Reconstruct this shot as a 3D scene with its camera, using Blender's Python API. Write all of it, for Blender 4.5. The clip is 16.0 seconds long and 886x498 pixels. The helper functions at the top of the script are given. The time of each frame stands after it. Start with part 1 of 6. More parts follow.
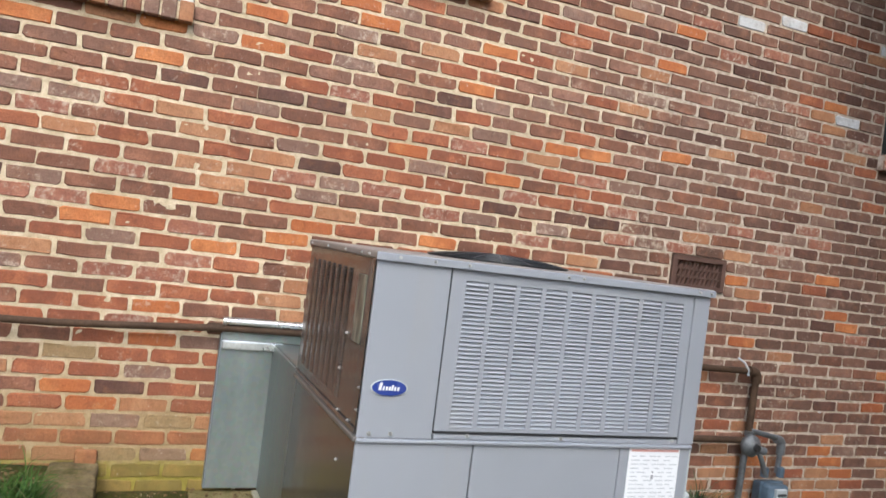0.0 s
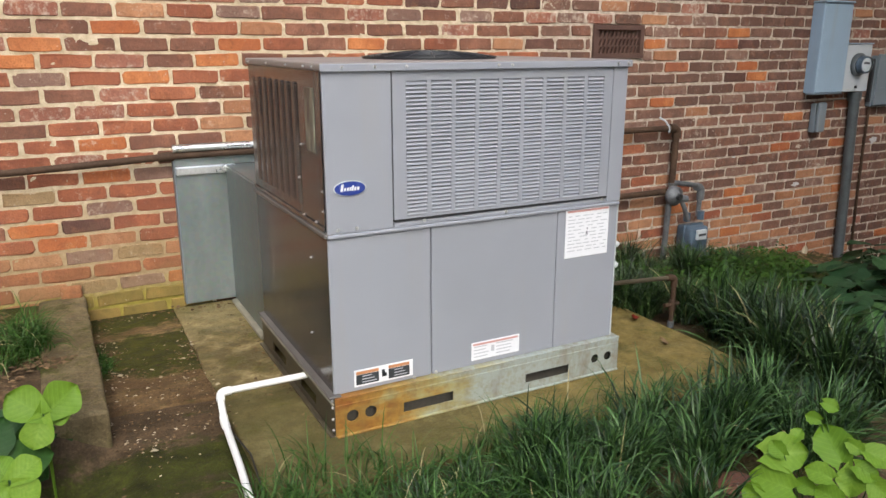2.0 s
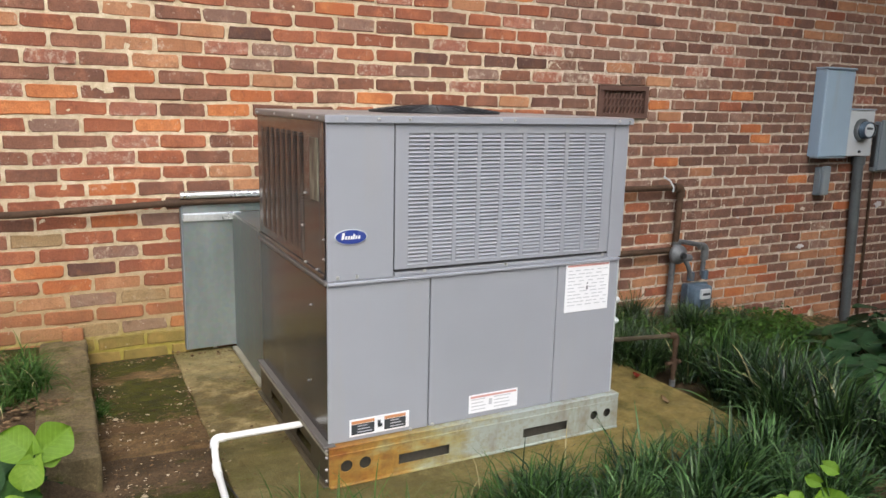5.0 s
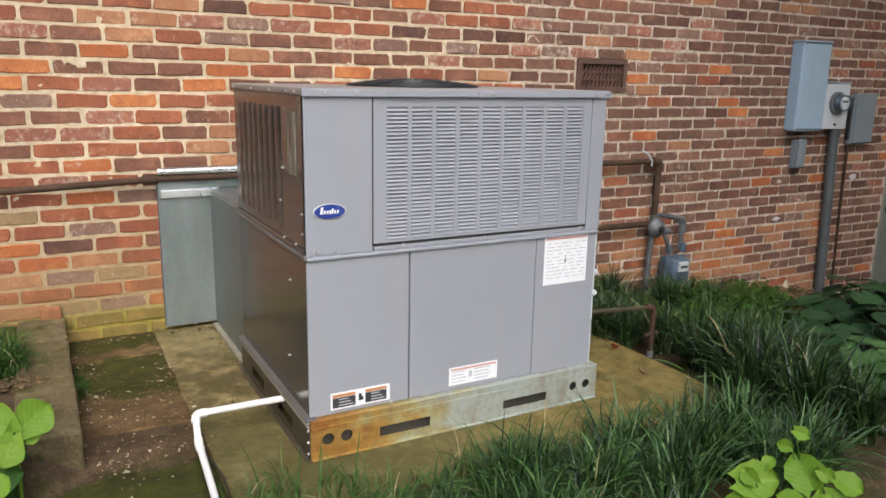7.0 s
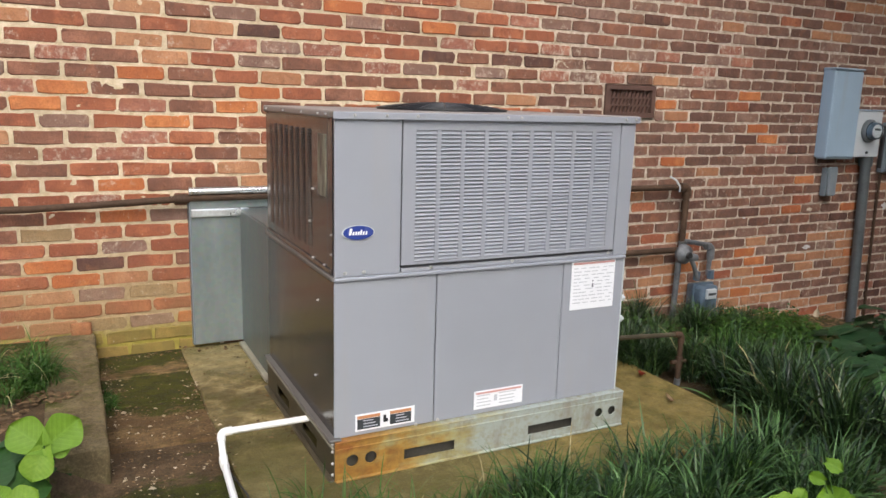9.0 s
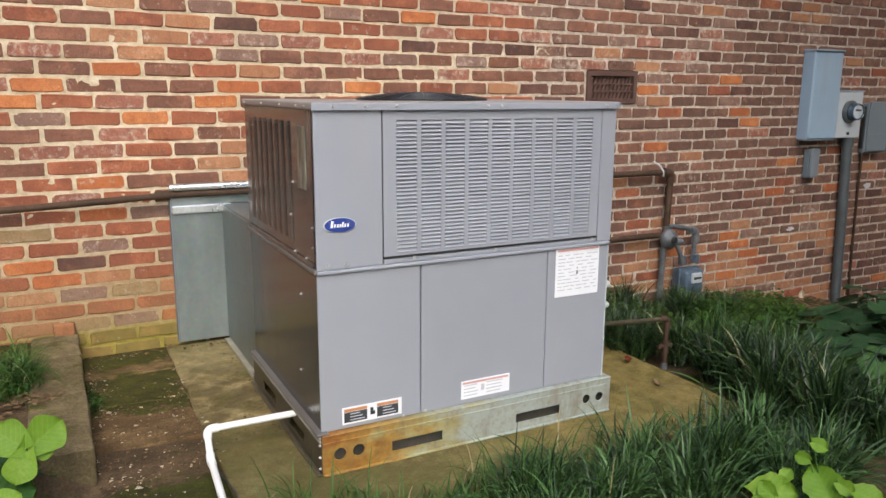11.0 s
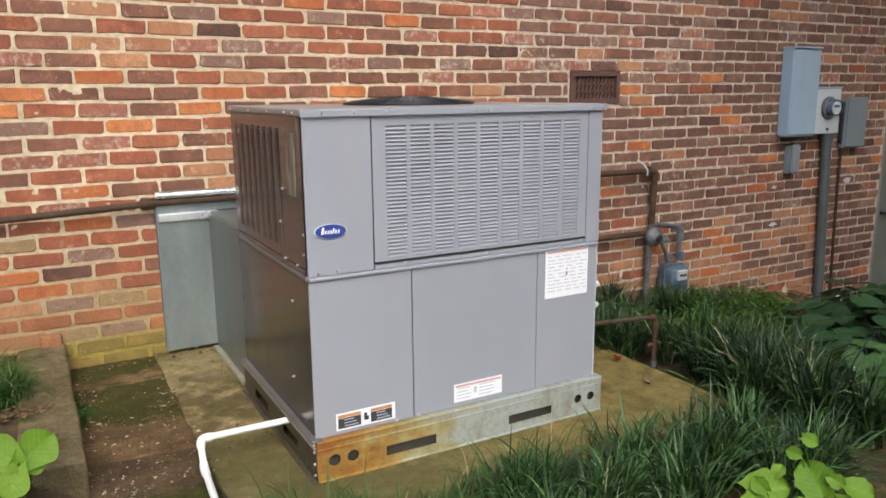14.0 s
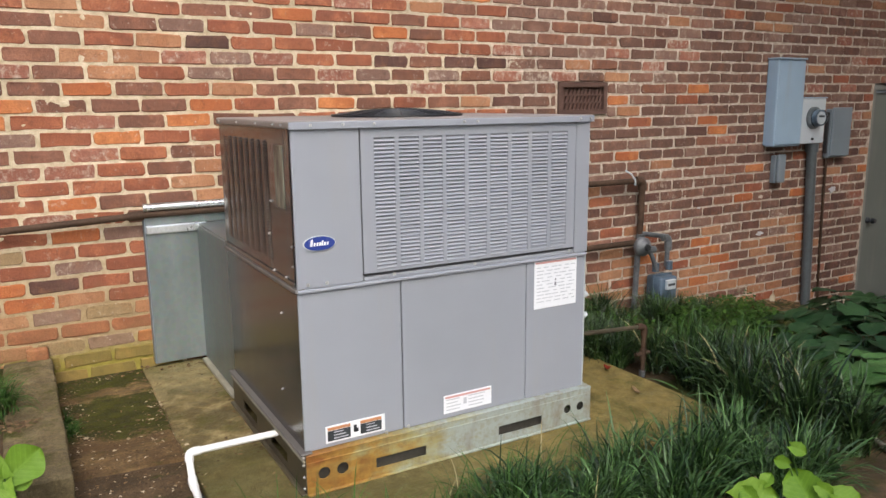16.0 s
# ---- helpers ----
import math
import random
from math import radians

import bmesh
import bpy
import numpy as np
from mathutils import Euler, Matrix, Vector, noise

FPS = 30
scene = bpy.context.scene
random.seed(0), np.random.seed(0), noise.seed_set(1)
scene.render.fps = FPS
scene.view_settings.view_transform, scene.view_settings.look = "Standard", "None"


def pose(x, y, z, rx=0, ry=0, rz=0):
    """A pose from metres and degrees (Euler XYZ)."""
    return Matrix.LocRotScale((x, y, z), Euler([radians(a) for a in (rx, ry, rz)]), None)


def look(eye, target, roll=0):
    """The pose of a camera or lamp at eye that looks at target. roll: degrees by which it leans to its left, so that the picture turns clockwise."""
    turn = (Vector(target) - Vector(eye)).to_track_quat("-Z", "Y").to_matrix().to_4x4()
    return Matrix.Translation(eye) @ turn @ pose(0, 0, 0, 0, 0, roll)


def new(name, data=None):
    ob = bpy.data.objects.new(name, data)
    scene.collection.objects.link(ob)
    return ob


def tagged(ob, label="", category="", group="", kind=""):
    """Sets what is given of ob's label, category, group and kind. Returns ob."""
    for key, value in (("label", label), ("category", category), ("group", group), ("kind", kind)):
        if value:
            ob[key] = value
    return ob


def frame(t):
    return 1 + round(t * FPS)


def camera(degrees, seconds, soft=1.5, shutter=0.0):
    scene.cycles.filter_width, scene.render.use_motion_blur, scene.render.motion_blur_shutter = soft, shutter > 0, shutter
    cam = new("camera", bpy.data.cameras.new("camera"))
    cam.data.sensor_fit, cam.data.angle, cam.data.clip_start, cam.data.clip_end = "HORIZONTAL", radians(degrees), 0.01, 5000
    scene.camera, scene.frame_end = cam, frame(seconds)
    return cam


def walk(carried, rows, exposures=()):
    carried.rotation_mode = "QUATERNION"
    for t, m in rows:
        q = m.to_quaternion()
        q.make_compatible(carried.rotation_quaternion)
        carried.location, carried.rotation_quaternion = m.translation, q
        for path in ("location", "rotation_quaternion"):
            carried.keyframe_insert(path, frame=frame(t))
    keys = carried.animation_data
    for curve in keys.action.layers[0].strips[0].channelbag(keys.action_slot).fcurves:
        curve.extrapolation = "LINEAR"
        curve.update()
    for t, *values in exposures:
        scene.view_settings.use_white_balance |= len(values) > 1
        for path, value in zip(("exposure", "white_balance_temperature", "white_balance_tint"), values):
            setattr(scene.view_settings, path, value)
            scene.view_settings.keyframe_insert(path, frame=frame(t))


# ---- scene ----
cam = camera(61.1, 16.0, soft=1.5, shutter=0.4)
PATH = [
    (0, (-0.333, -3.381, 1.173), (0.41, -1.524, 1.171), 7.1),
    (0.5, (-0.4, -3.538, 1.159), (0.379, -1.696, 1.101), 7.5),
    (1, (-0.419, -3.57, 1.183), (0.502, -1.803, 1.012), 5.1),
    (1.5, (-0.44, -3.553, 1.193), (0.511, -1.84, 0.789), 3.1),
    (2, (-0.451, -3.552, 1.2), (0.445, -1.844, 0.671), 0.0),
    (2.5, (-0.437, -3.561, 1.208), (0.463, -1.838, 0.739), 0.1),
    (3, (-0.43, -3.571, 1.199), (0.546, -1.876, 0.781), 1.4),
    (3.5, (-0.431, -3.571, 1.196), (0.457, -1.821, 0.806), 1.4),
    (6, (-0.437, -3.587, 1.187), (0.471, -1.846, 0.803), 0.9),
    (6.5, (-0.434, -3.591, 1.193), (0.531, -1.881, 0.813), 0.2),
    (7, (-0.433, -3.59, 1.184), (0.497, -1.877, 0.737), 1.1),
    (7.5, (-0.439, -3.591, 1.194), (0.511, -1.896, 0.72), 1.1),
    (8, (-0.445, -3.591, 1.19), (0.452, -1.849, 0.79), 2.0),
    (8.5, (-0.447, -3.593, 1.186), (0.448, -1.844, 0.809), 3.3),
    (9, (-0.445, -3.59, 1.183), (0.433, -1.836, 0.795), 1.6),
    (9.2, (-0.442, -3.588, 1.182), (0.447, -1.841, 0.786), 1.2),
    (11.3, (-0.425, -3.588, 1.178), (0.488, -1.858, 0.761), -0.0),
    (11.5, (-0.428, -3.589, 1.189), (0.507, -1.873, 0.761), -0.7),
    (12, (-0.43, -3.6, 1.201), (0.566, -1.91, 0.81), 0.5),
    (12.5, (-0.436, -3.589, 1.208), (0.539, -1.875, 0.877), 0.7),
    (13, (-0.449, -3.588, 1.208), (0.484, -1.849, 0.878), 0.4),
    (13.5, (-0.452, -3.585, 1.2), (0.486, -1.85, 0.87), -0.4),
    (14, (-0.447, -3.58, 1.191), (0.496, -1.865, 0.781), -0.5),
    (14.5, (-0.453, -3.578, 1.198), (0.482, -1.866, 0.758), 0.1),
    (15, (-0.449, -3.581, 1.196), (0.482, -1.863, 0.772), 0.0),
    (15.5, (-0.446, -3.584, 1.199), (0.523, -1.881, 0.801), 0.0),
    (16, (-0.447, -3.584, 1.197), (0.523, -1.878, 0.812), -0.6),
]
walk(cam, [(t, look(eye, target, roll)) for t, eye, target, roll in PATH],
     [(0.0, 1.6, 5850, 4), (0.5, 1.55, 5950, 5), (1.0, 1.55, 6000, 5), (1.5, 1.55, 6150, 6), (16.0, 1.55, 6150, 7)])

# ---- light ----
world = bpy.data.worlds.new("sky")
world.use_nodes = True
scene.world = world
wn = world.node_tree.nodes
sky = wn.new("ShaderNodeTexSky")
sky.sky_type = "NISHITA"
sky.sun_disc = False
sky.sun_elevation, sky.sun_rotation = radians(46), radians(198)
sky.air_density, sky.dust_density = 1.0, 3.0
wn["Background"].inputs["Strength"].default_value = 0.15
world.node_tree.links.new(sky.outputs["Color"], wn["Background"].inputs["Color"])
sun_data = bpy.data.lights.new("sun", "SUN")
sun_data.energy, sun_data.angle, sun_data.color = 0.45, radians(40), (1.0, 0.93, 0.82)
sun = new("sun", sun_data)
sun.matrix_world = look((-2.0, -6.2, 7.0), (0, 0, 0))


# ---- materials ----
def surface(name, rough=0.6, metal=0.0):
    m = bpy.data.materials.new(name)
    m.use_nodes = True
    b = m.node_tree.nodes["Principled BSDF"]
    b.inputs["Roughness"].default_value, b.inputs["Metallic"].default_value = rough, metal
    return m, m.node_tree.nodes, m.node_tree.links, b


def where(nodes, links, kind="Object"):
    return nodes.new("ShaderNodeTexCoord").outputs[kind]


def noise_of(nodes, links, vec, scale, detail=4.0, rough=0.55, stretch=None):
    if stretch:
        mp = nodes.new("ShaderNodeMapping")
        mp.inputs["Scale"].default_value = stretch
        links.new(vec, mp.inputs["Vector"])
        vec = mp.outputs["Vector"]
    n = nodes.new("ShaderNodeTexNoise")
    n.inputs["Scale"].default_value, n.inputs["Detail"].default_value, n.inputs["Roughness"].default_value = scale, detail, rough
    links.new(vec, n.inputs["Vector"])
    return n.outputs["Fac"]


def ramp(nodes, links, fac, stops):
    r = nodes.new("ShaderNodeValToRGB")
    els = r.color_ramp.elements
    while len(els) < len(stops):
        els.new(0.5)
    for e, (p, c) in zip(els, stops):
        e.position = p
        e.color = (*c, 1) if not isinstance(c, (int, float)) else (c, c, c, 1)
    links.new(fac, r.inputs["Fac"])
    return r.outputs["Color"]


def mix(nodes, links, fac, a, b, kind="MIX"):
    m = nodes.new("ShaderNodeMix")
    m.data_type, m.blend_type = "RGBA", kind
    for sock, v in ((m.inputs[0], fac), (m.inputs[6], a), (m.inputs[7], b)):
        if isinstance(v, (int, float)):
            sock.default_value = v
        elif isinstance(v, tuple):
            sock.default_value = (*v, 1)
        else:
            links.new(v, sock)
    return m.outputs[2]


def calc(nodes, links, op, a, b=0.0):
    m = nodes.new("ShaderNodeMath")
    m.operation = op
    for sock, v in zip(m.inputs, (a, b)):
        if isinstance(v, (int, float)):
            sock.default_value = v
        else:
            links.new(v, sock)
    return m.outputs[0]


def relief(nodes, links, b, height, strength=0.3, distance=0.004):
    bump = nodes.new("ShaderNodeBump")
    bump.inputs["Strength"].default_value, bump.inputs["Distance"].default_value = strength, distance
    links.new(height, bump.inputs["Height"])
    links.new(bump.outputs["Normal"], b.inputs["Normal"])


def plain(name, colour, rough=0.5, metal=0.0, vary=0.25, scale=12.0, bump=0.1, kind="Object"):
    """A surface of one colour with grain and larger stains."""
    m, n, l, b = surface(name, rough, metal)
    v = where(n, l, kind)
    fine, big = noise_of(n, l, v, scale * 8), noise_of(n, l, v, scale * 0.6)
    dark, light = tuple(c * (1 - vary) for c in colour), tuple(min(1, c * (1 + vary)) for c in colour)
    c = ramp(n, l, big, [(0.3, dark), (0.7, light)])
    c = mix(n, l, 0.3, c, ramp(n, l, fine, [(0.35, dark), (0.65, light)]))
    l.new(c, b.inputs["Base Color"])
    l.new(calc(n, l, "ADD", calc(n, l, "MULTIPLY", big, 0.2), rough - 0.1), b.inputs["Roughness"])
    relief(n, l, b, fine, bump, 0.002)
    return m


def brick_material(name, low, mid, high, pale=0.0):
    m, n, l, b = surface(name, 0.85)
    v = where(n, l)
    geo, info = n.new("ShaderNodeNewGeometry"), n.new("ShaderNodeObjectInfo")
    pick = calc(n, l, "FRACT", calc(n, l, "ADD", geo.outputs["Random Per Island"], info.outputs["Random"]))
    off = n.new("ShaderNodeVectorMath")
    off.operation = "MULTIPLY_ADD"
    comb = n.new("ShaderNodeCombineXYZ")
    for i in range(3):
        l.new(calc(n, l, "MULTIPLY", pick, 7.0 + 5 * i), comb.inputs[i])
    l.new(v, off.inputs[0])
    off.inputs[1].default_value = (1, 1, 1)
    l.new(comb.outputs[0], off.inputs[2])
    v2 = off.outputs[0]
    fine, blot, wide = noise_of(n, l, v2, 150.0, 6, 0.65), noise_of(n, l, v2, 30.0, 5, 0.6), noise_of(n, l, v2, 9.0, 3)
    c = ramp(n, l, pick, [(0.0, low), (0.5, mid), (1.0, high)])
    burn = noise_of(n, l, v2, 13.0, 4, 0.6)
    c = mix(n, l, ramp(n, l, burn, [(0.52, 0.0), (0.68, 0.55)]), c, mix(n, l, 0.5, c, (0.42, 0.155, 0.05)))
    c = mix(n, l, ramp(n, l, burn, [(0.34, 0.5), (0.46, 0.0)]), c, mix(n, l, 0.55, c, (0.15, 0.085, 0.06)))
    c = mix(n, l, ramp(n, l, wide, [(0.36, 0.0), (0.66, 0.6)]), c, low)
    c = mix(n, l, ramp(n, l, wide, [(0.30, 0.6), (0.48, 0.0)]), c, tuple(min(1, x * 1.2) for x in high))
    c = mix(n, l, ramp(n, l, blot, [(0.56, 0.0), (0.74, 0.6)]), c, tuple(x * 0.5 for x in low))
    c = mix(n, l, ramp(n, l, fine, [(0.36, 0.45), (0.56, 0.0)]), c, tuple(x * 0.45 for x in mid))
    world_at = geo.outputs["Position"]
    patch = ramp(n, l, noise_of(n, l, world_at, 2.6, 3), [(0.48, 0.0), (0.66, 0.09)])
    lime = calc(n, l, "ADD", noise_of(n, l, world_at, 26.0, 8, 0.75), patch)
    c = mix(n, l, ramp(n, l, lime, [(0.64 - pale, 0.0), (0.80 - pale, 0.7)]), c, (0.56, 0.46, 0.36))
    fleck = calc(n, l, "ADD", noise_of(n, l, world_at, 55.0, 4, 0.6), calc(n, l, "MULTIPLY", noise_of(n, l, world_at, 8.0, 2), 0.35))
    c = mix(n, l, ramp(n, l, fleck, [(0.86, 0.0), (0.93, 0.6)]), c, (0.66, 0.58, 0.48))
    sep = n.new("ShaderNodeSeparateXYZ")
    l.new(world_at, sep.inputs[0])
    high = calc(n, l, "ADD", sep.outputs[2], calc(n, l, "MULTIPLY", calc(n, l, "SUBTRACT", noise_of(n, l, world_at, 7.0, 5, 0.7), 0.5), 0.5))
    beside = ramp(n, l, calc(n, l, "ADD", calc(n, l, "MULTIPLY", sep.outputs[0], 0.5), 0.5), [(0.55, 1.0), (0.66, 0.0)])
    c = mix(n, l, calc(n, l, "MULTIPLY", ramp(n, l, high, [(0.08, 0.42), (0.42, 0.0)]), beside), c, (0.20, 0.135, 0.045))
    l.new(c, b.inputs["Base Color"])
    relief(n, l, b, calc(n, l, "ADD", fine, calc(n, l, "MULTIPLY", blot, 1.5)), 0.7, 0.005)
    return m


BRICKS = {
    "r": brick_material("brick_red", (0.215, 0.068, 0.034), (0.315, 0.098, 0.044), (0.37, 0.128, 0.058), 0.03),
    "b": brick_material("brick_brown", (0.145, 0.062, 0.038), (0.208, 0.086, 0.050), (0.26, 0.112, 0.066), 0.03),
    "o": brick_material("brick_orange", (0.36, 0.105, 0.034), (0.46, 0.150, 0.044), (0.53, 0.20, 0.066), 0.03),
    "n": brick_material("brick_umber", (0.124, 0.063, 0.043), (0.174, 0.088, 0.059), (0.220, 0.114, 0.075), 0.035),
    "u": brick_material("brick_muted", (0.175, 0.086, 0.056), (0.235, 0.114, 0.074), (0.285, 0.142, 0.096), 0.04),
    "y": brick_material("brick_olive_stained", (0.24, 0.155, 0.075), (0.32, 0.215, 0.105), (0.36, 0.25, 0.13), 0.06),
    "d": brick_material("brick_dark", (0.085, 0.040, 0.028), (0.130, 0.057, 0.040), (0.165, 0.076, 0.052), 0.01),
    "t": brick_material("brick_tan", (0.32, 0.140, 0.066), (0.40, 0.185, 0.088), (0.42, 0.21, 0.105), 0.04),
    "g": brick_material("brick_grey", (0.185, 0.100, 0.070), (0.24, 0.138, 0.098), (0.25, 0.150, 0.112), 0.08),
    "p": brick_material("brick_limed", (0.24, 0.090, 0.055), (0.31, 0.12, 0.075), (0.36, 0.15, 0.095), 0.12),
    "w": brick_material("brick_whitewashed", (0.54, 0.54, 0.54), (0.62, 0.62, 0.62), (0.68, 0.68, 0.68)),
    "m": brick_material("brick_mossy", (0.15, 0.115, 0.016), (0.26, 0.20, 0.028), (0.33, 0.20, 0.045)),
}


def mortar_material():
    m, n, l, b = surface("mortar", 0.95)
    v = where(n, l)
    fine, blot, wide = noise_of(n, l, v, 220, 5), noise_of(n, l, v, 30, 5), noise_of(n, l, v, 1.6, 3)
    c = ramp(n, l, blot, [(0.25, (0.42, 0.325, 0.205)), (0.48, (0.615, 0.50, 0.34)), (0.72, (0.76, 0.65, 0.48))])
    c = mix(n, l, ramp(n, l, wide, [(0.4, 0.0), (0.68, 0.5)]), c, (0.32, 0.25, 0.15))
    sep = n.new("ShaderNodeSeparateXYZ")
    l.new(v, sep.inputs[0])
    # darker and pinker mortar east of the unit
    eastward = calc(n, l, "ADD", calc(n, l, "MULTIPLY", sep.outputs[0], 0.2), calc(n, l, "MULTIPLY", wide, 0.3))
    c = mix(n, l, ramp(n, l, eastward, [(0.42, 0.0), (0.62, 0.75)]), c, mix(n, l, ramp(n, l, blot, [(0.3, 0.0), (0.66, 1.0)]), (0.27, 0.21, 0.165), (0.60, 0.51, 0.435)))
    c = mix(n, l, ramp(n, l, fine, [(0.3, 0.35), (0.6, 0.0)]), c, (0.25, 0.19, 0.12))
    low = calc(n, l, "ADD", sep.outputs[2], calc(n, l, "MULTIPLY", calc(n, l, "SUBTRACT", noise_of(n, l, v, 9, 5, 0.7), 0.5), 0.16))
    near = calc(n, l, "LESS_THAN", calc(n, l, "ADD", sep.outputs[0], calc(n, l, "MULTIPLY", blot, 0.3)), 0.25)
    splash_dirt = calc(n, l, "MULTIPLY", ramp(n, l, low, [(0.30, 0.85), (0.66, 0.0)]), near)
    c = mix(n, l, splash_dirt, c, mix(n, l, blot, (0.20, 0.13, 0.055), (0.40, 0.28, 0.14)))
    moss = calc(n, l, "MULTIPLY", ramp(n, l, low, [(0.08, 0.95), (0.16, 0.0)]), near)
    c = mix(n, l, moss, c, mix(n, l, blot, (0.14, 0.12, 0.014), (0.36, 0.29, 0.05)))
    l.new(c, b.inputs["Base Color"])
    relief(n, l, b, calc(n, l, "ADD", fine, blot), 0.6, 0.005)
    return m


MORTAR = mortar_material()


def paint_material(name, colour, rough=0.32, dust=0.06):
    """Factory paint on sheet metal: faint orange-peel, dust and streaks."""
    m, n, l, b = surface(name, rough)
    v = where(n, l)
    streak, big, fine = noise_of(n, l, v, 5, 4, 0.6, (3, 3, 0.35)), noise_of(n, l, v, 2.2, 3), noise_of(n, l, v, 420, 2)
    c = mix(n, l, ramp(n, l, big, [(0.3, 0.0), (0.75, 1.0)]), tuple(x * (1 - dust) for x in colour), tuple(x * (1 + dust) for x in colour))
    c = mix(n, l, ramp(n, l, streak, [(0.55, 0.0), (0.8, dust * 3)]), c, (0.30, 0.27, 0.22))
    l.new(c, b.inputs["Base Color"])
    l.new(calc(n, l, "ADD", calc(n, l, "MULTIPLY", streak, 0.25), rough - 0.12), b.inputs["Roughness"])
    relief(n, l, b, fine, 0.04, 0.001)
    return m


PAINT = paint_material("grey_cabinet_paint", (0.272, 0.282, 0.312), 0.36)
# the cabinet paint again, darkened: the side's shade is put into the colour
SHADEDPAINT = paint_material("shaded_side_paint", (0.052, 0.048, 0.046), 0.19, 0.14)
CAP = paint_material("weathered_cap_paint", (0.23, 0.205, 0.185), 0.45, 0.2)
METERBOX = paint_material("blue_grey_box_paint", (0.285, 0.375, 0.455), 0.40, 0.10)
BOXGREY = paint_material("grey_box_paint", (0.17, 0.20, 0.22), 0.45, 0.1)
SOCKET = paint_material("pale_grey_socket_paint", (0.46, 0.49, 0.50), 0.45, 0.06)
DOORPAINT = paint_material("grey_green_door_paint", (0.135, 0.145, 0.125), 0.55, 0.08)
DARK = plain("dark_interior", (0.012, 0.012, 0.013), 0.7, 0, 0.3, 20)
BLACKWIRE = plain("black_coated_wire", (0.02, 0.02, 0.021), 0.45, 0, 0.3, 20)
STEEL = plain("screw_steel", (0.52, 0.51, 0.50), 0.5, 1.0, 0.15, 60)
PVC = plain("white_pvc", (0.70, 0.69, 0.66), 0.35, 0, 0.06, 9)
RUSTPIPE = plain("rusty_iron_pipe", (0.062, 0.037, 0.023), 0.75, 0, 0.5, 18, 0.5)
RUSTPIPE.node_tree.nodes["Principled BSDF"].inputs["Specular IOR Level"].default_value = 0.2
GASGREY = plain("weathered_grey_gas_fitting", (0.080, 0.112, 0.148), 0.5, 0.2, 0.45, 25, 0.3)
FITTING = plain("dirty_grey_pipe_fitting", (0.125, 0.13, 0.135), 0.55, 0.3, 0.6, 22, 0.4)
CONDUIT = plain("weathered_conduit", (0.118, 0.130, 0.132), 0.5, 0.4, 0.3, 12, 0.2)
VENTBROWN = plain("brown_vent_paint", (0.10, 0.055, 0.042), 0.55, 0, 0.25, 20)
METERGLASS, _n, _l, _b = surface("clear_meter_glass", 0.04)
_b.inputs["Transmission Weight"].default_value, _b.inputs["IOR"].default_value = 1.0, 1.25
_b.inputs["Base Color"].default_value = (0.86, 0.89, 0.90, 1)
GLASS_DARK, _n, _l, _b = surface("window_glass", 0.22)
_b.inputs["Base Color"].default_value, _b.inputs["Specular IOR Level"].default_value = (0.042, 0.052, 0.052, 1), 0.5
FRAMEGREY = plain("weathered_grey_frame_paint", (0.20, 0.20, 0.175), 0.6, 0, 0.2, 10)
# neutral grey of the added west wall, chosen for its reflection in the unit
SHADEWALL = plain("shade_wall_grey", (0.17, 0.175, 0.165), 0.7, 0, 0.2, 4)
WHITEFRAME = plain("white_window_paint", (0.55, 0.56, 0.56), 0.5, 0, 0.1, 10)
LABEL = plain("white_label", (0.72, 0.725, 0.75), 0.4, 0, 0.03, 9, 0.02)
INK = plain("grey_print", (0.44, 0.45, 0.48), 0.5, 0, 0.05)
INKGREY = plain("faded_print", (0.2, 0.2, 0.22), 0.5, 0, 0.05)
INKBLACK = plain("black_print", (0.035, 0.04, 0.045), 0.45, 0, 0.1)
INKORANGE = plain("orange_print", (0.48, 0.22, 0.10), 0.45, 0, 0.1)
INKRED = plain("red_print", (0.50, 0.27, 0.25), 0.45, 0, 0.1)
BLUE = plain("blue_badge", (0.03, 0.05, 0.22), 0.25, 0, 0.05)


def galvanised():
    m, n, l, b = surface("galvanised_sheet", 0.4, 0.75)
    v = where(n, l)
    vo = n.new("ShaderNodeTexVoronoi")
    vo.inputs["Scale"].default_value = 55
    l.new(v, vo.inputs["Vector"])
    big = noise_of(n, l, v, 3, 4, 0.6, (2, 2, 0.5))
    c = mix(n, l, 0.12, (0.25, 0.283, 0.275), vo.outputs["Color"])
    c = mix(n, l, 1.0, mix(n, l, 0.75, c, (0.25, 0.283, 0.275)), ramp(n, l, big, [(0.3, 0.75), (0.7, 1.1)]), "MULTIPLY")
    l.new(c, b.inputs["Base Color"])
    l.new(calc(n, l, "ADD", calc(n, l, "MULTIPLY", big, 0.3), 0.3), b.inputs["Roughness"])
    return m


GALV = galvanised()


def streaked():
    """Dark sheet metal with pale streaks down it."""
    m, n, l, b = surface("pale_streaked_metal", 0.4)
    v = where(n, l)
    run = noise_of(n, l, v, 26, 5, 0.6, (1, 1, 0.22))
    blot = noise_of(n, l, v, 30, 4)
    c = mix(n, l, ramp(n, l, run, [(0.42, 0.0), (0.66, 0.9)]), (0.045, 0.040, 0.032), mix(n, l, blot, (0.16, 0.165, 0.11), (0.42, 0.43, 0.33)))
    l.new(c, b.inputs["Base Color"])
    relief(n, l, b, run, 0.15, 0.002)
    return m


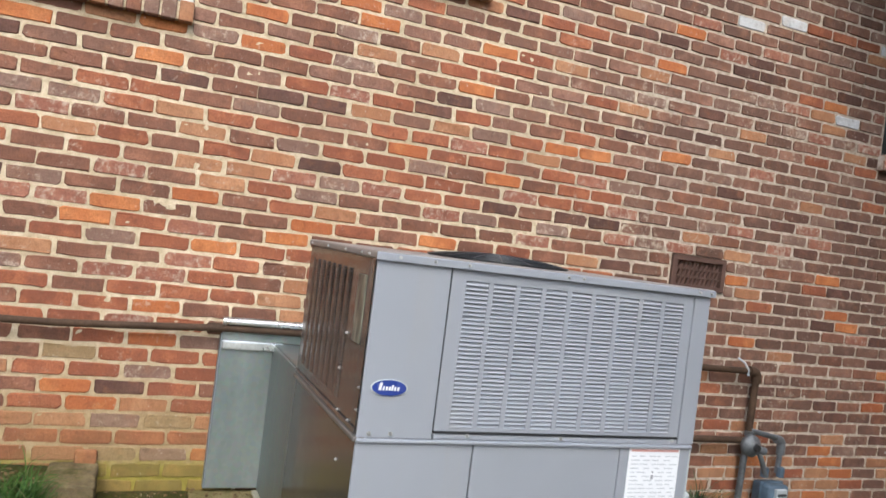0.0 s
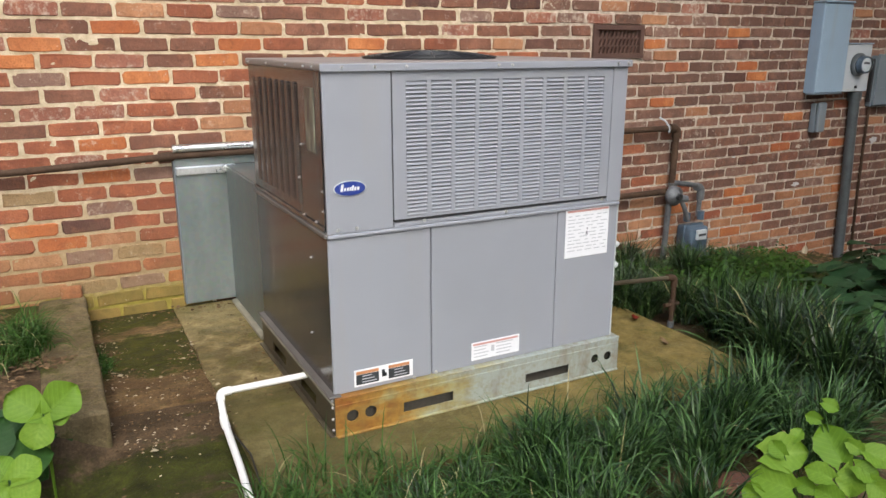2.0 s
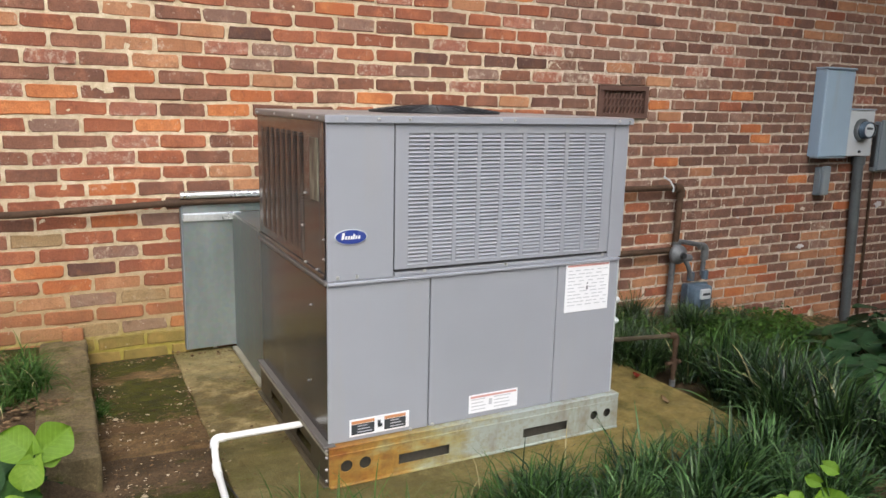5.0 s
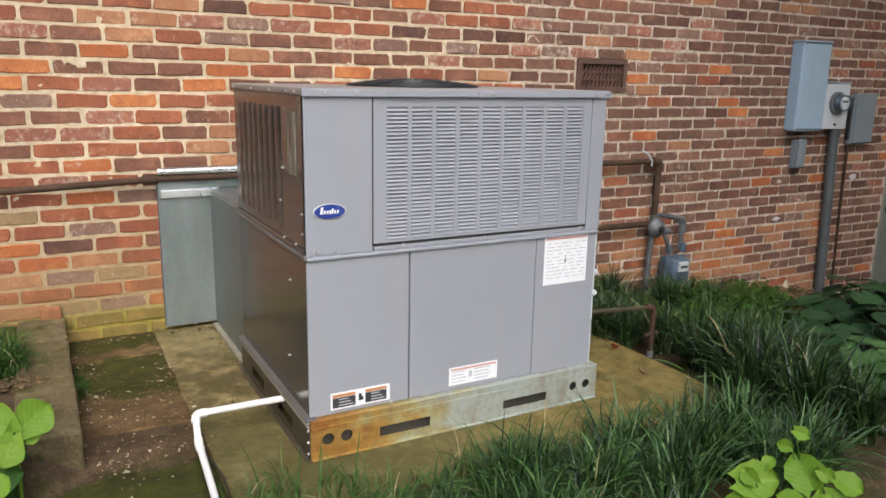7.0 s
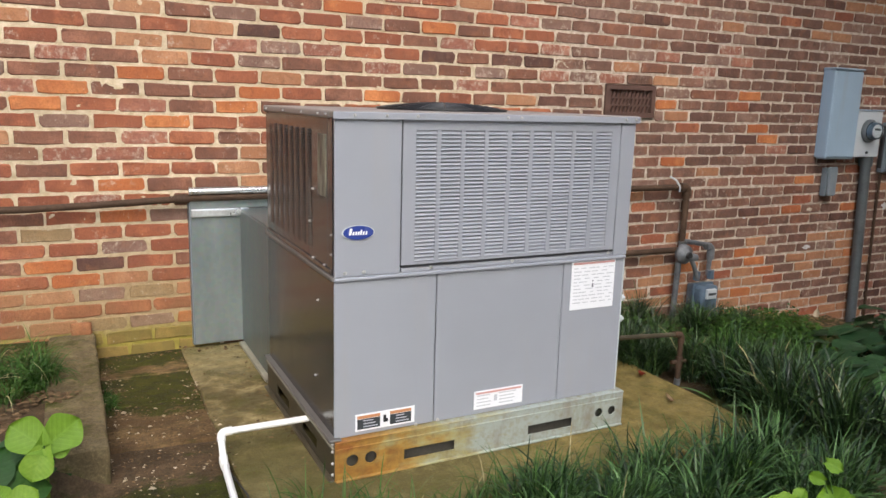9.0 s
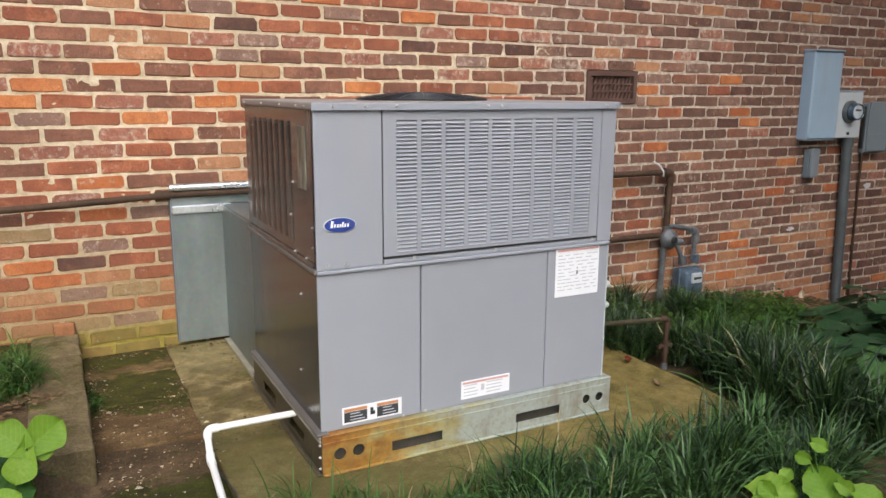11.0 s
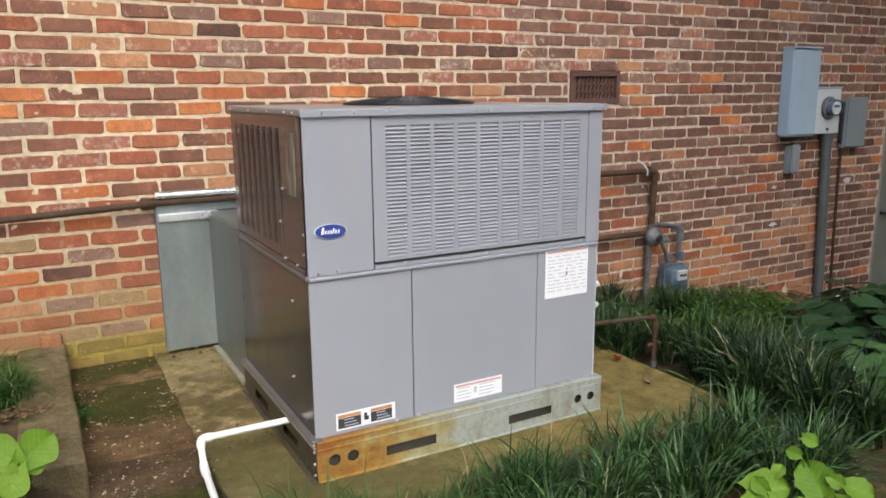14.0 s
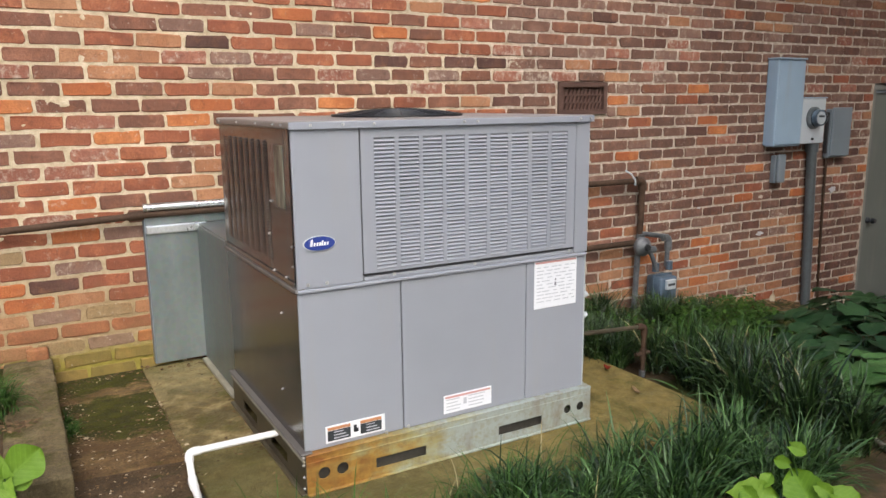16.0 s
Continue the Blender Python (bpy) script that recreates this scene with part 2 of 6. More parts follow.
STREAKED = streaked()
LEDGE = plain("dark_grey_ledge", (0.125, 0.115, 0.105), 0.45, 0.1, 0.3, 16)
FLANGE = plain("weathered_pale_flange", (0.27, 0.25, 0.19), 0.6, 0.2, 0.3, 20)
BRIGHTGALV = plain("bright_flashing", (0.80, 0.81, 0.81), 0.28, 0.8, 0.2, 14)


def rail_material():
    """Galvanised base rail, rusted from its two ends of the long side inwards and stained ochre along the top."""
    m, n, l, b = surface("stained_base_rail", 0.55, 0.25)
    v = where(n, l)
    sep = n.new("ShaderNodeSeparateXYZ")
    l.new(v, sep.inputs[0])
    wob = calc(n, l, "MULTIPLY", calc(n, l, "SUBTRACT", noise_of(n, l, v, 6, 5, 0.65, (1, 1, 3)), 0.5), 1.1)
    along = calc(n, l, "ADD", sep.outputs[0], wob)
    c = ramp(n, l, along, [(0.14, (0.27, 0.105, 0.020)), (0.40, (0.37, 0.215, 0.045)), (0.60, (0.36, 0.325, 0.15)), (0.80, (0.37, 0.41, 0.375))])
    fine = noise_of(n, l, v, 45, 6, 0.7)
    c = mix(n, l, ramp(n, l, fine, [(0.46, 0.0), (0.72, 0.65)]), c, mix(n, l, ramp(n, l, along, [(0.3, 0.0), (0.75, 1.0)]), (0.14, 0.05, 0.014), (0.26, 0.22, 0.12)))
    c = mix(n, l, ramp(n, l, noise_of(n, l, v, 14, 5, 0.6, (1, 1, 0.3)), [(0.50, 0.0), (0.70, 0.55)]), c, (0.16, 0.10, 0.035))
    l.new(c, b.inputs["Base Color"])
    relief(n, l, b, fine, 0.2, 0.002)
    return m


RAIL = rail_material()
POCKET = plain("rail_inside", (0.06, 0.054, 0.042), 0.7, 0.0, 0.4, 10)
GRIMY = plain("grimy_dark_metal", (0.085, 0.07, 0.045), 0.45, 0.3, 0.5, 14, 0.2)


def concrete_material(name, base, stain, moss_amount, band=(1, 1, 1), belts=False):
    m, n, l, b = surface(name, 0.85)
    v = where(n, l)
    fine, mid, wide = noise_of(n, l, v, 120, 6, 0.7), noise_of(n, l, v, 14, 8, 0.72), noise_of(n, l, v, 2.6, 6, 0.65, band)
    c = ramp(n, l, mid, [(0.30, tuple(x * 0.35 for x in base)), (0.50, base), (0.68, tuple(min(1, x * 1.7) for x in base))])
    c = mix(n, l, ramp(n, l, wide, [(0.42, 0.0), (0.56, 0.85)]), c, mix(n, l, mid, tuple(x * 0.5 for x in stain), tuple(x * 1.6 for x in stain)))
    moss = noise_of(n, l, v, 4.0, 10, 0.74, band)
    if belts:
        # moss in belts across the slabs: wet by the wall and in the second slab, worn between them
        sep = n.new("ShaderNodeSeparateXYZ")
        l.new(v, sep.inputs[0])
        at = calc(n, l, "ADD", calc(n, l, "MULTIPLY", sep.outputs[1], 0.5), calc(n, l, "MULTIPLY", calc(n, l, "SUBTRACT", noise_of(n, l, v, 9, 6, 0.7), 0.35), 0.16))
        belt = ramp(n, l, calc(n, l, "ADD", at, 0.98), [(0.0, 0.5), (0.18, 0.62), (0.28, 0.80), (0.34, 0.72), (0.40, 0.30), (0.62, 0.30), (0.69, 0.86), (0.83, 0.82), (0.865, 0.40), (0.89, 0.44), (0.93, 0.86), (1.0, 0.74)])
        moss = calc(n, l, "ADD", moss, calc(n, l, "MULTIPLY", calc(n, l, "SUBTRACT", belt, 0.5), 0.62))
    streak = noise_of(n, l, v, 11, 8, 0.7, (0.6, 2.6, 1)) if belts else mid
    worn = calc(n, l, "ADD", moss, calc(n, l, "MULTIPLY", calc(n, l, "SUBTRACT", streak, 0.5), 0.55))
    c = mix(n, l, ramp(n, l, worn, [(0.53 - moss_amount, 0.0), (0.68 - moss_amount, 0.92)]), c, mix(n, l, ramp(n, l, mid, [(0.32, 0.0), (0.66, 1.0)]), (0.009, 0.014, 0.002), (0.066, 0.076, 0.010)))
    c = mix(n, l, ramp(n, l, fine, [(0.34, 0.6), (0.54, 0.0)]), c, tuple(x * 0.3 for x in base))
    c = mix(n, l, ramp(n, l, fine, [(0.60, 0.0), (0.76, 0.55)]), c, tuple(min(1, x * 2.2) for x in base))
    l.new(c, b.inputs["Base Color"])
    b.inputs["Specular IOR Level"].default_value = 0.15
    l.new(ramp(n, l, mid, [(0.3, 0.6), (0.7, 0.95)]), b.inputs["Roughness"])
    relief(n, l, b, calc(n, l, "ADD", fine, calc(n, l, "MULTIPLY", mid, 2.5)), 0.7, 0.010)
    return m


def pad_material():
    """Poured concrete: ochre wash where rust water runs off, olive and wet-dark elsewhere, pale wear near the wall."""
    m, n, l, b = surface("wet_stained_concrete", 0.8)
    v = where(n, l)
    fine, mid, wide, moss = noise_of(n, l, v, 130, 6, 0.7), noise_of(n, l, v, 13, 8, 0.72), noise_of(n, l, v, 3.0, 6, 0.66, (1, 1.7, 1)), noise_of(n, l, v, 5.0, 10, 0.74)
    sep = n.new("ShaderNodeSeparateXYZ")
    l.new(v, sep.inputs[0])
    drift = calc(n, l, "MULTIPLY", calc(n, l, "SUBTRACT", wide, 0.5), 1.6)
    east = calc(n, l, "ADD", sep.outputs[0], drift)
    south = calc(n, l, "SUBTRACT", calc(n, l, "MULTIPLY", drift, 0.5), sep.outputs[1])
    c = ramp(n, l, mid, [(0.30, (0.085, 0.064, 0.025)), (0.50, (0.205, 0.155, 0.066)), (0.68, (0.40, 0.33, 0.165))])
    c = mix(n, l, ramp(n, l, wide, [(0.42, 0.0), (0.56, 0.75)]), c, mix(n, l, mid, (0.045, 0.036, 0.014), (0.12, 0.092, 0.038)))
    c = mix(n, l, ramp(n, l, south, [(0.98, 0.0), (1.16, 0.68)]), c, mix(n, l, mid, (0.032, 0.032, 0.009), (0.18, 0.152, 0.050)))
    c = mix(n, l, ramp(n, l, south, [(0.30, 0.5), (0.55, 0.0)]), c, mix(n, l, mid, (0.13, 0.10, 0.04), (0.50, 0.42, 0.21)))
    c = mix(n, l, ramp(n, l, east, [(0.62, 0.0), (1.0, 0.9)]), c, mix(n, l, ramp(n, l, mid, [(0.3, 0.0), (0.7, 1.0)]), (0.105, 0.076, 0.022), (0.33, 0.25, 0.082)))
    c = mix(n, l, ramp(n, l, moss, [(0.53, 0.0), (0.63, 0.8)]), c, mix(n, l, mid, (0.035, 0.036, 0.006), (0.15, 0.135, 0.03)))
    c = mix(n, l, ramp(n, l, fine, [(0.34, 0.5), (0.54, 0.0)]), c, (0.06, 0.045, 0.02))
    l.new(c, b.inputs["Base Color"])
    b.inputs["Specular IOR Level"].default_value = 0.2
    l.new(ramp(n, l, wide, [(0.35, 0.9), (0.62, 0.5)]), b.inputs["Roughness"])
    relief(n, l, b, calc(n, l, "ADD", fine, calc(n, l, "MULTIPLY", mid, 2.0)), 0.6, 0.008)
    return m


PAD = pad_material()
MOSSY = concrete_material("mossy_old_slab", (0.185, 0.122, 0.056), (0.096, 0.056, 0.026), 0.10, (1, 2.0, 1), True)
CURBSTONE = concrete_material("brown_curb_stone", (0.195, 0.150, 0.080), (0.115, 0.088, 0.045), 0.05)
SOIL = concrete_material("dark_garden_soil", (0.120, 0.080, 0.044), (0.056, 0.038, 0.020), 0.06, (1, 1.5, 1), True)


def leaf_material(name, dark, light, rough=0.45, thin=0.35, veins=0.0, gloss=0.2, spread=1.0):
    m, n, l, b = surface(name, rough)
    geo, info = n.new("ShaderNodeNewGeometry"), n.new("ShaderNodeObjectInfo")
    pick = calc(n, l, "FRACT", calc(n, l, "ADD", geo.outputs["Random Per Island"], info.outputs["Random"]))
    v = where(n, l)
    blot = noise_of(n, l, v, 6 if veins else 40, 6)
    c = mix(n, l, calc(n, l, "POWER", pick, spread), dark, light)
    c = mix(n, l, ramp(n, l, blot, [(0.3, 0.35), (0.65, 0.0)]), c, tuple(x * 0.6 for x in dark))
    height = blot
    if veins:
        sep = n.new("ShaderNodeSeparateXYZ")
        l.new(v, sep.inputs[0])
        side = calc(n, l, "ABSOLUTE", sep.outputs[0])
        run = calc(n, l, "FRACT", calc(n, l, "MULTIPLY", calc(n, l, "SUBTRACT", sep.outputs[1], calc(n, l, "MULTIPLY", side, 0.75)), 7.0))
        rib = calc(n, l, "ABSOLUTE", calc(n, l, "SUBTRACT", run, 0.5))
        line = calc(n, l, "MAXIMUM", ramp(n, l, rib, [(0.32, 0.0), (0.5, 1.0)]), ramp(n, l, side, [(0.008, 1.0), (0.03, 0.0)]))
        c = mix(n, l, calc(n, l, "MULTIPLY", line, veins), c, tuple(min(1, x * 1.5 + 0.01) for x in light))
        c = mix(n, l, ramp(n, l, noise_of(n, l, v, 5, 3), [(0.4, 0.0), (0.7, 0.5)]), c, dark)
        height = calc(n, l, "ADD", calc(n, l, "MULTIPLY", blot, 0.3), calc(n, l, "MULTIPLY", rib, 0.14))
    l.new(c, b.inputs["Base Color"])
    relief(n, l, b, height, 0.3 if veins else 0.25, 0.02 if veins else 0.002)
    b.inputs["Specular IOR Level"].default_value = gloss
    tr = n.new("ShaderNodeBsdfTranslucent")
    l.new(c, tr.inputs["Color"])
    ms = n.new("ShaderNodeMixShader")
    ms.inputs[0].default_value = thin
    l.new(b.outputs[0], ms.inputs[1])
    l.new(tr.outputs[0], ms.inputs[2])
    l.new(ms.outputs[0], n["Material Output"].inputs["Surface"])
    return m


BLADE = leaf_material("dark_lilyturf_blade", (0.004, 0.014, 0.003), (0.100, 0.172, 0.052), 0.38, 0.08, gloss=0.35, spread=2.2)
COVER = leaf_material("fresh_small_leaf", (0.017, 0.050, 0.008), (0.075, 0.150, 0.023), 0.45, 0.2)
BLADEMID = leaf_material("green_grass_blade", (0.022, 0.062, 0.010), (0.085, 0.160, 0.034), 0.48, 0.2)
FRONTBLADE = leaf_material("green_lilyturf_blade", (0.006, 0.022, 0.004), (0.108, 0.205, 0.056), 0.42, 0.14, gloss=0.3, spread=1.7)
BLADEDRY = leaf_material("dry_grass_blade", (0.28, 0.24, 0.11), (0.42, 0.36, 0.2), 0.6, 0.2)
HOSTA = leaf_material("dark_broad_leaf", (0.012, 0.036, 0.013), (0.044, 0.096, 0.032), 0.48, 0.12, 0.05, gloss=0.28)
PALEHOSTA = leaf_material("pale_hosta_leaf", (0.05, 0.115, 0.03), (0.09, 0.17, 0.05), 0.4, 0.15, 0.12)
LIME = leaf_material("lime_green_leaf", (0.105, 0.20, 0.014), (0.175, 0.285, 0.028), 0.5, 0.22, 0.13)
WEEDLEAF = leaf_material("green_weed_leaf", (0.014, 0.045, 0.008), (0.042, 0.105, 0.018), 0.5, 0.15, 0.08, gloss=0.2)
LITTER = leaf_material("dry_leaf_litter", (0.055, 0.034, 0.017), (0.25, 0.165, 0.085), 0.8, 0.1)
REDLEAF = leaf_material("red_dry_leaf", (0.22, 0.03, 0.02), (0.32, 0.05, 0.035), 0.6, 0.1)
PETAL = leaf_material("pale_fallen_petal", (0.33, 0.26, 0.16), (0.64, 0.55, 0.40), 0.8, 0.2)


# ---- building blocks ----
def holder(name, x=0.0, y=0.0, z=0.0, **tags):
    ob = new(name)
    ob.empty_display_size = 0.05
    ob.location = (x, y, z)
    return tagged(ob, **tags)


def part(name, bm, material, parent=None, label="", smooth=False, **tags):
    """One mesh object from a bmesh in world places; a child keeps its place."""
    me = bpy.data.meshes.new(name)
    bm.to_mesh(me)
    bm.free()
    for mm in material if isinstance(material, (list, tuple)) else (material,):
        me.materials.append(mm)
    if smooth:
        me.polygons.foreach_set("use_smooth", [True] * len(me.polygons))
    ob = new(name, me)
    if parent:
        ob.parent = parent
        up = parent
        at = Vector()
        while up:
            at += up.location
            up = up.parent
        ob.location = -at
    return tagged(ob, label=label, **tags)


def block(bm, x0, x1, y0, y1, z0, z1, bevel=0.0, seg=1):
    vs = [bm.verts.new((x, y, z)) for x in (x0, x1) for y in (y0, y1) for z in (z0, z1)]
    fs = [bm.faces.new([vs[i] for i in f]) for f in ((0, 1, 3, 2), (4, 6, 7, 5), (0, 4, 5, 1), (2, 3, 7, 6), (0, 2, 6, 4), (1, 5, 7, 3))]
    if bevel:
        es = {e for f in fs for e in f.edges}
        bmesh.ops.bevel(bm, geom=list(es), offset=bevel, segments=seg, profile=0.5, affect="EDGES")
    return bm


def boxed(*a, **k):
    return block(bmesh.new(), *a, **k)


def tube(bm, pts, r, seg=12, caps=True):
    """A round pipe along points."""
    pts = [Vector(p) for p in pts]
    rings, side = [], None
    for i, p in enumerate(pts):
        d = (pts[min(i + 1, len(pts) - 1)] - pts[max(i - 1, 0)]).normalized()
        if side is None:
            side = d.orthogonal().normalized()
        side = (side - d * side.dot(d)).normalized()
        other = d.cross(side)
        rr = r[i] if isinstance(r, (list, tuple)) else r
        rings.append([bm.verts.new(p + rr * (math.cos(a) * side + math.sin(a) * other)) for a in (2 * math.pi * k / seg for k in range(seg))])
    for a, b in zip(rings, rings[1:]):
        for k in range(seg):
            bm.faces.new((a[k], a[(k + 1) % seg], b[(k + 1) % seg], b[k]))
    if caps:
        # the caps keep vertices of their own, so that the wall shades as a true cylinder
        bm.faces.new([bm.verts.new(v.co) for v in rings[0][::-1]])
        bm.faces.new([bm.verts.new(v.co) for v in rings[-1]])
    return bm


def bend(a, corner, b, r, n=6):
    """Points of a rounded corner between two straight runs."""
    a, c, b = Vector(a), Vector(corner), Vector(b)
    p, q = c + (a - c).normalized() * r, c + (b - c).normalized() * r
    return [p.lerp(c, t).lerp(c.lerp(q, t), t) for t in (k / n for k in range(n + 1))]


def plate(outer, holes, place, thick):
    """A plate with holes: loops of (u, v), laid into space by place(u, v, depth)."""
    bm = bmesh.new()
    edges = []
    for loop in (outer, *holes):
        vs = [bm.verts.new((u, v, 0)) for u, v in loop]
        edges += [bm.edges.new((vs[i], vs[(i + 1) % len(vs)])) for i in range(len(vs))]
    bmesh.ops.triangle_fill(bm, use_beauty=True, use_dissolve=False, edges=edges)
    got = bmesh.ops.extrude_face_region(bm, geom=bm.faces[:])
    for v in got["geom"]:
        if isinstance(v, bmesh.types.BMVert):
            v.co.z = thick
    for v in bm.verts:
        v.co = place(v.co.x, v.co.y, v.co.z)
    bmesh.ops.recalc_face_normals(bm, faces=bm.faces[:])
    return bm


def circle(u, v, r, n=20):
    return [(u + r * math.cos(2 * math.pi * k / n), v + r * math.sin(2 * math.pi * k / n)) for k in range(n)]


def rect(u0, u1, v0, v1):
    return [(u0, v0), (u1, v0), (u1, v1), (u0, v1)]


def screw(bm, p, axis, r=0.006):
    """A hex-head screw with its washer."""
    p, axis = Vector(p), Vector(axis).normalized()
    tube(bm, [p, p + axis * 0.0015], r * 1.5, 12)
    tube(bm, [p + axis * 0.0015, p + axis * 0.006], r, 6)


# ---- the brick wall: courses, openings, body ----
COURSE, MODULE, JOINT, TOP0, HEAD0 = 0.0697, 0.2056, 0.0132, 1.30, -0.45
# Openings through the wall: name, x0, x1, z0, z1.
OPENINGS = [
    ("window_1", -1.15, -0.24, 2.065, 3.3), ("window_2", 0.22, 1.10, 2.48, 3.3), ("window_3", 3.88, 4.77, 2.09, 3.3),
    ("door_1", 5.545, 6.505, -0.78, 1.31), ("vent", 2.377, 2.757, 1.112, 1.306),
]
WALL_X0, WALL_X1, WALL_Z0, WALL_Z1 = -3.2, 6.9, -0.95, 3.65
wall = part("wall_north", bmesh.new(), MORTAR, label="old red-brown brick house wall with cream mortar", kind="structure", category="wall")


def wall_body():
    bm = bmesh.new()
    xs = sorted({WALL_X0, WALL_X1, *(o[1] for o in OPENINGS), *(o[2] for o in OPENINGS)})
    zs = sorted({WALL_Z0, WALL_Z1, *(o[3] for o in OPENINGS), *(o[4] for o in OPENINGS)})
    for x0, x1 in zip(xs, xs[1:]):
        for z0, z1 in zip(zs, zs[1:]):
            cx, cz = (x0 + x1) / 2, (z0 + z1) / 2
            if not any(a < cx < b and c < cz < d for _, a, b, c, d in OPENINGS):
                block(bm, x0, x1, 0.0052, 0.26, z0, z1)
    return bm


me = wall.data
_bm = wall_body()
_bm.to_mesh(me)
_bm.free()


def mortar_face():
    """Uneven pointing: mortar that stands proud here and there and is smeared over the bricks' arrises."""
    step = 0.009
    x0, x1, z0, z1 = -1.3, 3.7, -0.15, 2.45
    nx, nz = int((x1 - x0) / step), int((z1 - z0) / step)
    vs = []
    for i in range(nx + 1):
        for k in range(nz + 1):
            x, z = x0 + i * step, z0 + k * step
            grain = noise.noise((x * 42, 1.0, z * 42))
            blob = noise.noise((x * 15, 4.0, z * 21))
            wide = noise.noise((x * 1.6, 9.0, z * 1.6))
            out = 0.0044 - 0.0026 * grain - 0.0014 * blob - 0.0010 * wide - (0.012 * max(0.0, blob + 0.3 * wide - 0.72))
            vs.append((x, max(0.0008, min(out, 0.0068)), z))
    fs = []
    for i in range(nx):
        for k in range(nz):
            cx, cz = x0 + (i + 0.5) * step, z0 + (k + 0.5) * step
            if any(a < cx < b and c < cz < d for _, a, b, c, d in OPENINGS):
                continue
            n = i * (nz + 1) + k
            fs.append((n, n + nz + 1, n + nz + 2, n + 1))
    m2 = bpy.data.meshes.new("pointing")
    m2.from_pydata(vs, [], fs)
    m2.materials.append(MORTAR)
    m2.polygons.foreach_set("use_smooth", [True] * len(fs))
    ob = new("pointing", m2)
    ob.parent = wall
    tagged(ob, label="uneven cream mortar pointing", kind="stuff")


mortar_face()


def splash(x, z, r, seed):
    """A thin irregular splash of old lime on the bricks."""
    rng = random.Random(seed)
    bm = bmesh.new()
    n = 22
    rim = [(x + r * 1.5 * rng.uniform(0.5, 1.1) * math.cos(2 * math.pi * k / n), z + r * 0.7 * rng.uniform(0.5, 1.1) * math.sin(2 * math.pi * k / n)) for k in range(n)]
    back, front_rim = [bm.verts.new((u, 0.006, w)) for u, w in rim], [bm.verts.new((x + (u - x) * 0.85, -0.0045, z + (w - z) * 0.85)) for u, w in rim]
    bm.faces.new(front_rim[::-1])
    for k in range(n):
        bm.faces.new((back[k], back[(k + 1) % n], front_rim[(k + 1) % n], front_rim[k]))
    bmesh.ops.recalc_face_normals(bm, faces=bm.faces[:])
    part("lime_splash", bm, MORTAR if seed % 2 else BRICKS["w"], wall, "pale lime splash")


for _i, (_x, _z, _r) in enumerate(((5.106, 0.49, 0.042), (4.258, 0.494, 0.026), (4.272, 0.22, 0.032), (4.504, 0.345, 0.016), (3.62, 0.46, 0.010))):
    splash(_x, _z, _r, 60 + _i)


def brick_verts(rng, length, height, depth=0.03):
    """A hand-moulded brick's front: chamfered, its arrises a little uneven. Centre at its face's middle."""
    j = lambda s: rng.uniform(-s, s)
    a, b = length / 2, height / 2

    def ring(x, z, y, cut, loose):
        cut = [cut * rng.uniform(0.2, 2.0) for _ in range(4)]
        pts = []
        for q, (sx, sz) in enumerate(((-1, -1), (1, -1), (1, 1), (-1, 1))):
            one, two = (sx * x, sz * (z - cut[q])), (sx * (x - cut[q]), sz * z)
            pts += [one, two] if sx * sz > 0 else [two, one]
            if q in (0, 2):
                pts.append((rng.uniform(-0.5, 0.5) * x, sz * z))
        return [(u + j(loose), y + j(0.0010), w + j(loose * 0.9)) for u, w in pts]

    mid = ring(a, b, 0.004, 0.0066, 0.0034)
    back = [(x, depth, z) for x, _, z in mid]
    face = [(x * (1 - 0.0032 / a) + j(0.0012), j(0.0014), z * (1 - 0.003 / b) + j(0.0010)) for x, _, z in mid]
    verts = back + mid + face
    faces = [tuple(range(20, 30))]
    for k in range(10):
        n = (k + 1) % 10
        faces += [(k, n, 10 + n, 10 + k), (10 + k, 10 + n, 20 + n, 20 + k)]
    return verts, faces


# Courses that the walk shows best, from the highest down; each letter is a brick's kind, read along the course.
KINDS = {
    -20: "...................w...w", -19: "..................w", -16: "............................w", -15: "..........t", -14: "............................w",
    -13: "......................w", -6: "...................bggbob", -5: "............tbrbgbdrrtrbbttg", -4: ".......borrbrpgbrrrbdgdbbgb",
    -3: "..bbtbgrrgbobrrbrrrbdpgbbb", -2: ".trbrtdrrrbprrpbbgpbgpbbb", -1: "..rbttpgprrdbddbbtrbpdbbb", 0: ".bpbtrgbbpgbgbpgpbtrgbbbb",
    1: "..bbobrtbbbbpbbbr..grrobbd", 2: ".pobbborbobrbtdb..orbodbb", 3: ".borpbobbrrbrrrbb..tbbgbbb", 4: ".rgrorrrbrbrbrrr.bbobbobb",
    5: ".tbbprbrbrrbbrrr..bbbbdobb", 6: ".bpprbtrbrrbrrbb.bbgbbrpd", 7: ".rbrrrtbrrbrrbrr..robbgbbb", 8: ".rrobbtrrbrbrrbb.bbbtbrrdb",
    9: ".rrprbrrrbrbrrbb..gbbrrrro", 10: ".brogrrrrbrbrrbb..rrbbbbrb", 11: ".byrrrrrrbrbrrbb..obdbrbbo", 12: ".rrgrrrrrbrbrrbb..rbbbdrob",
    13: ".bodrbrrrbrbrrbb..rbrrbdbr", 14: ".rotrrrrrbrbrrbb..otbbgrbb", 15: ".ttgytrrrbrbrrbb..rrobbtbd", 16: "..rrrtrrrbrbrrbb..tbrbogbb",
    17: "..tygorrrbrbrrbb..rtotrobt", 18: "..mmmrrrrbrbrrbb..ttrotobt", 19: "..mmmmbbrbrbrrbb..totgttob", 20: "..mmmbbbrbrbrrbb..ttototrb",
}


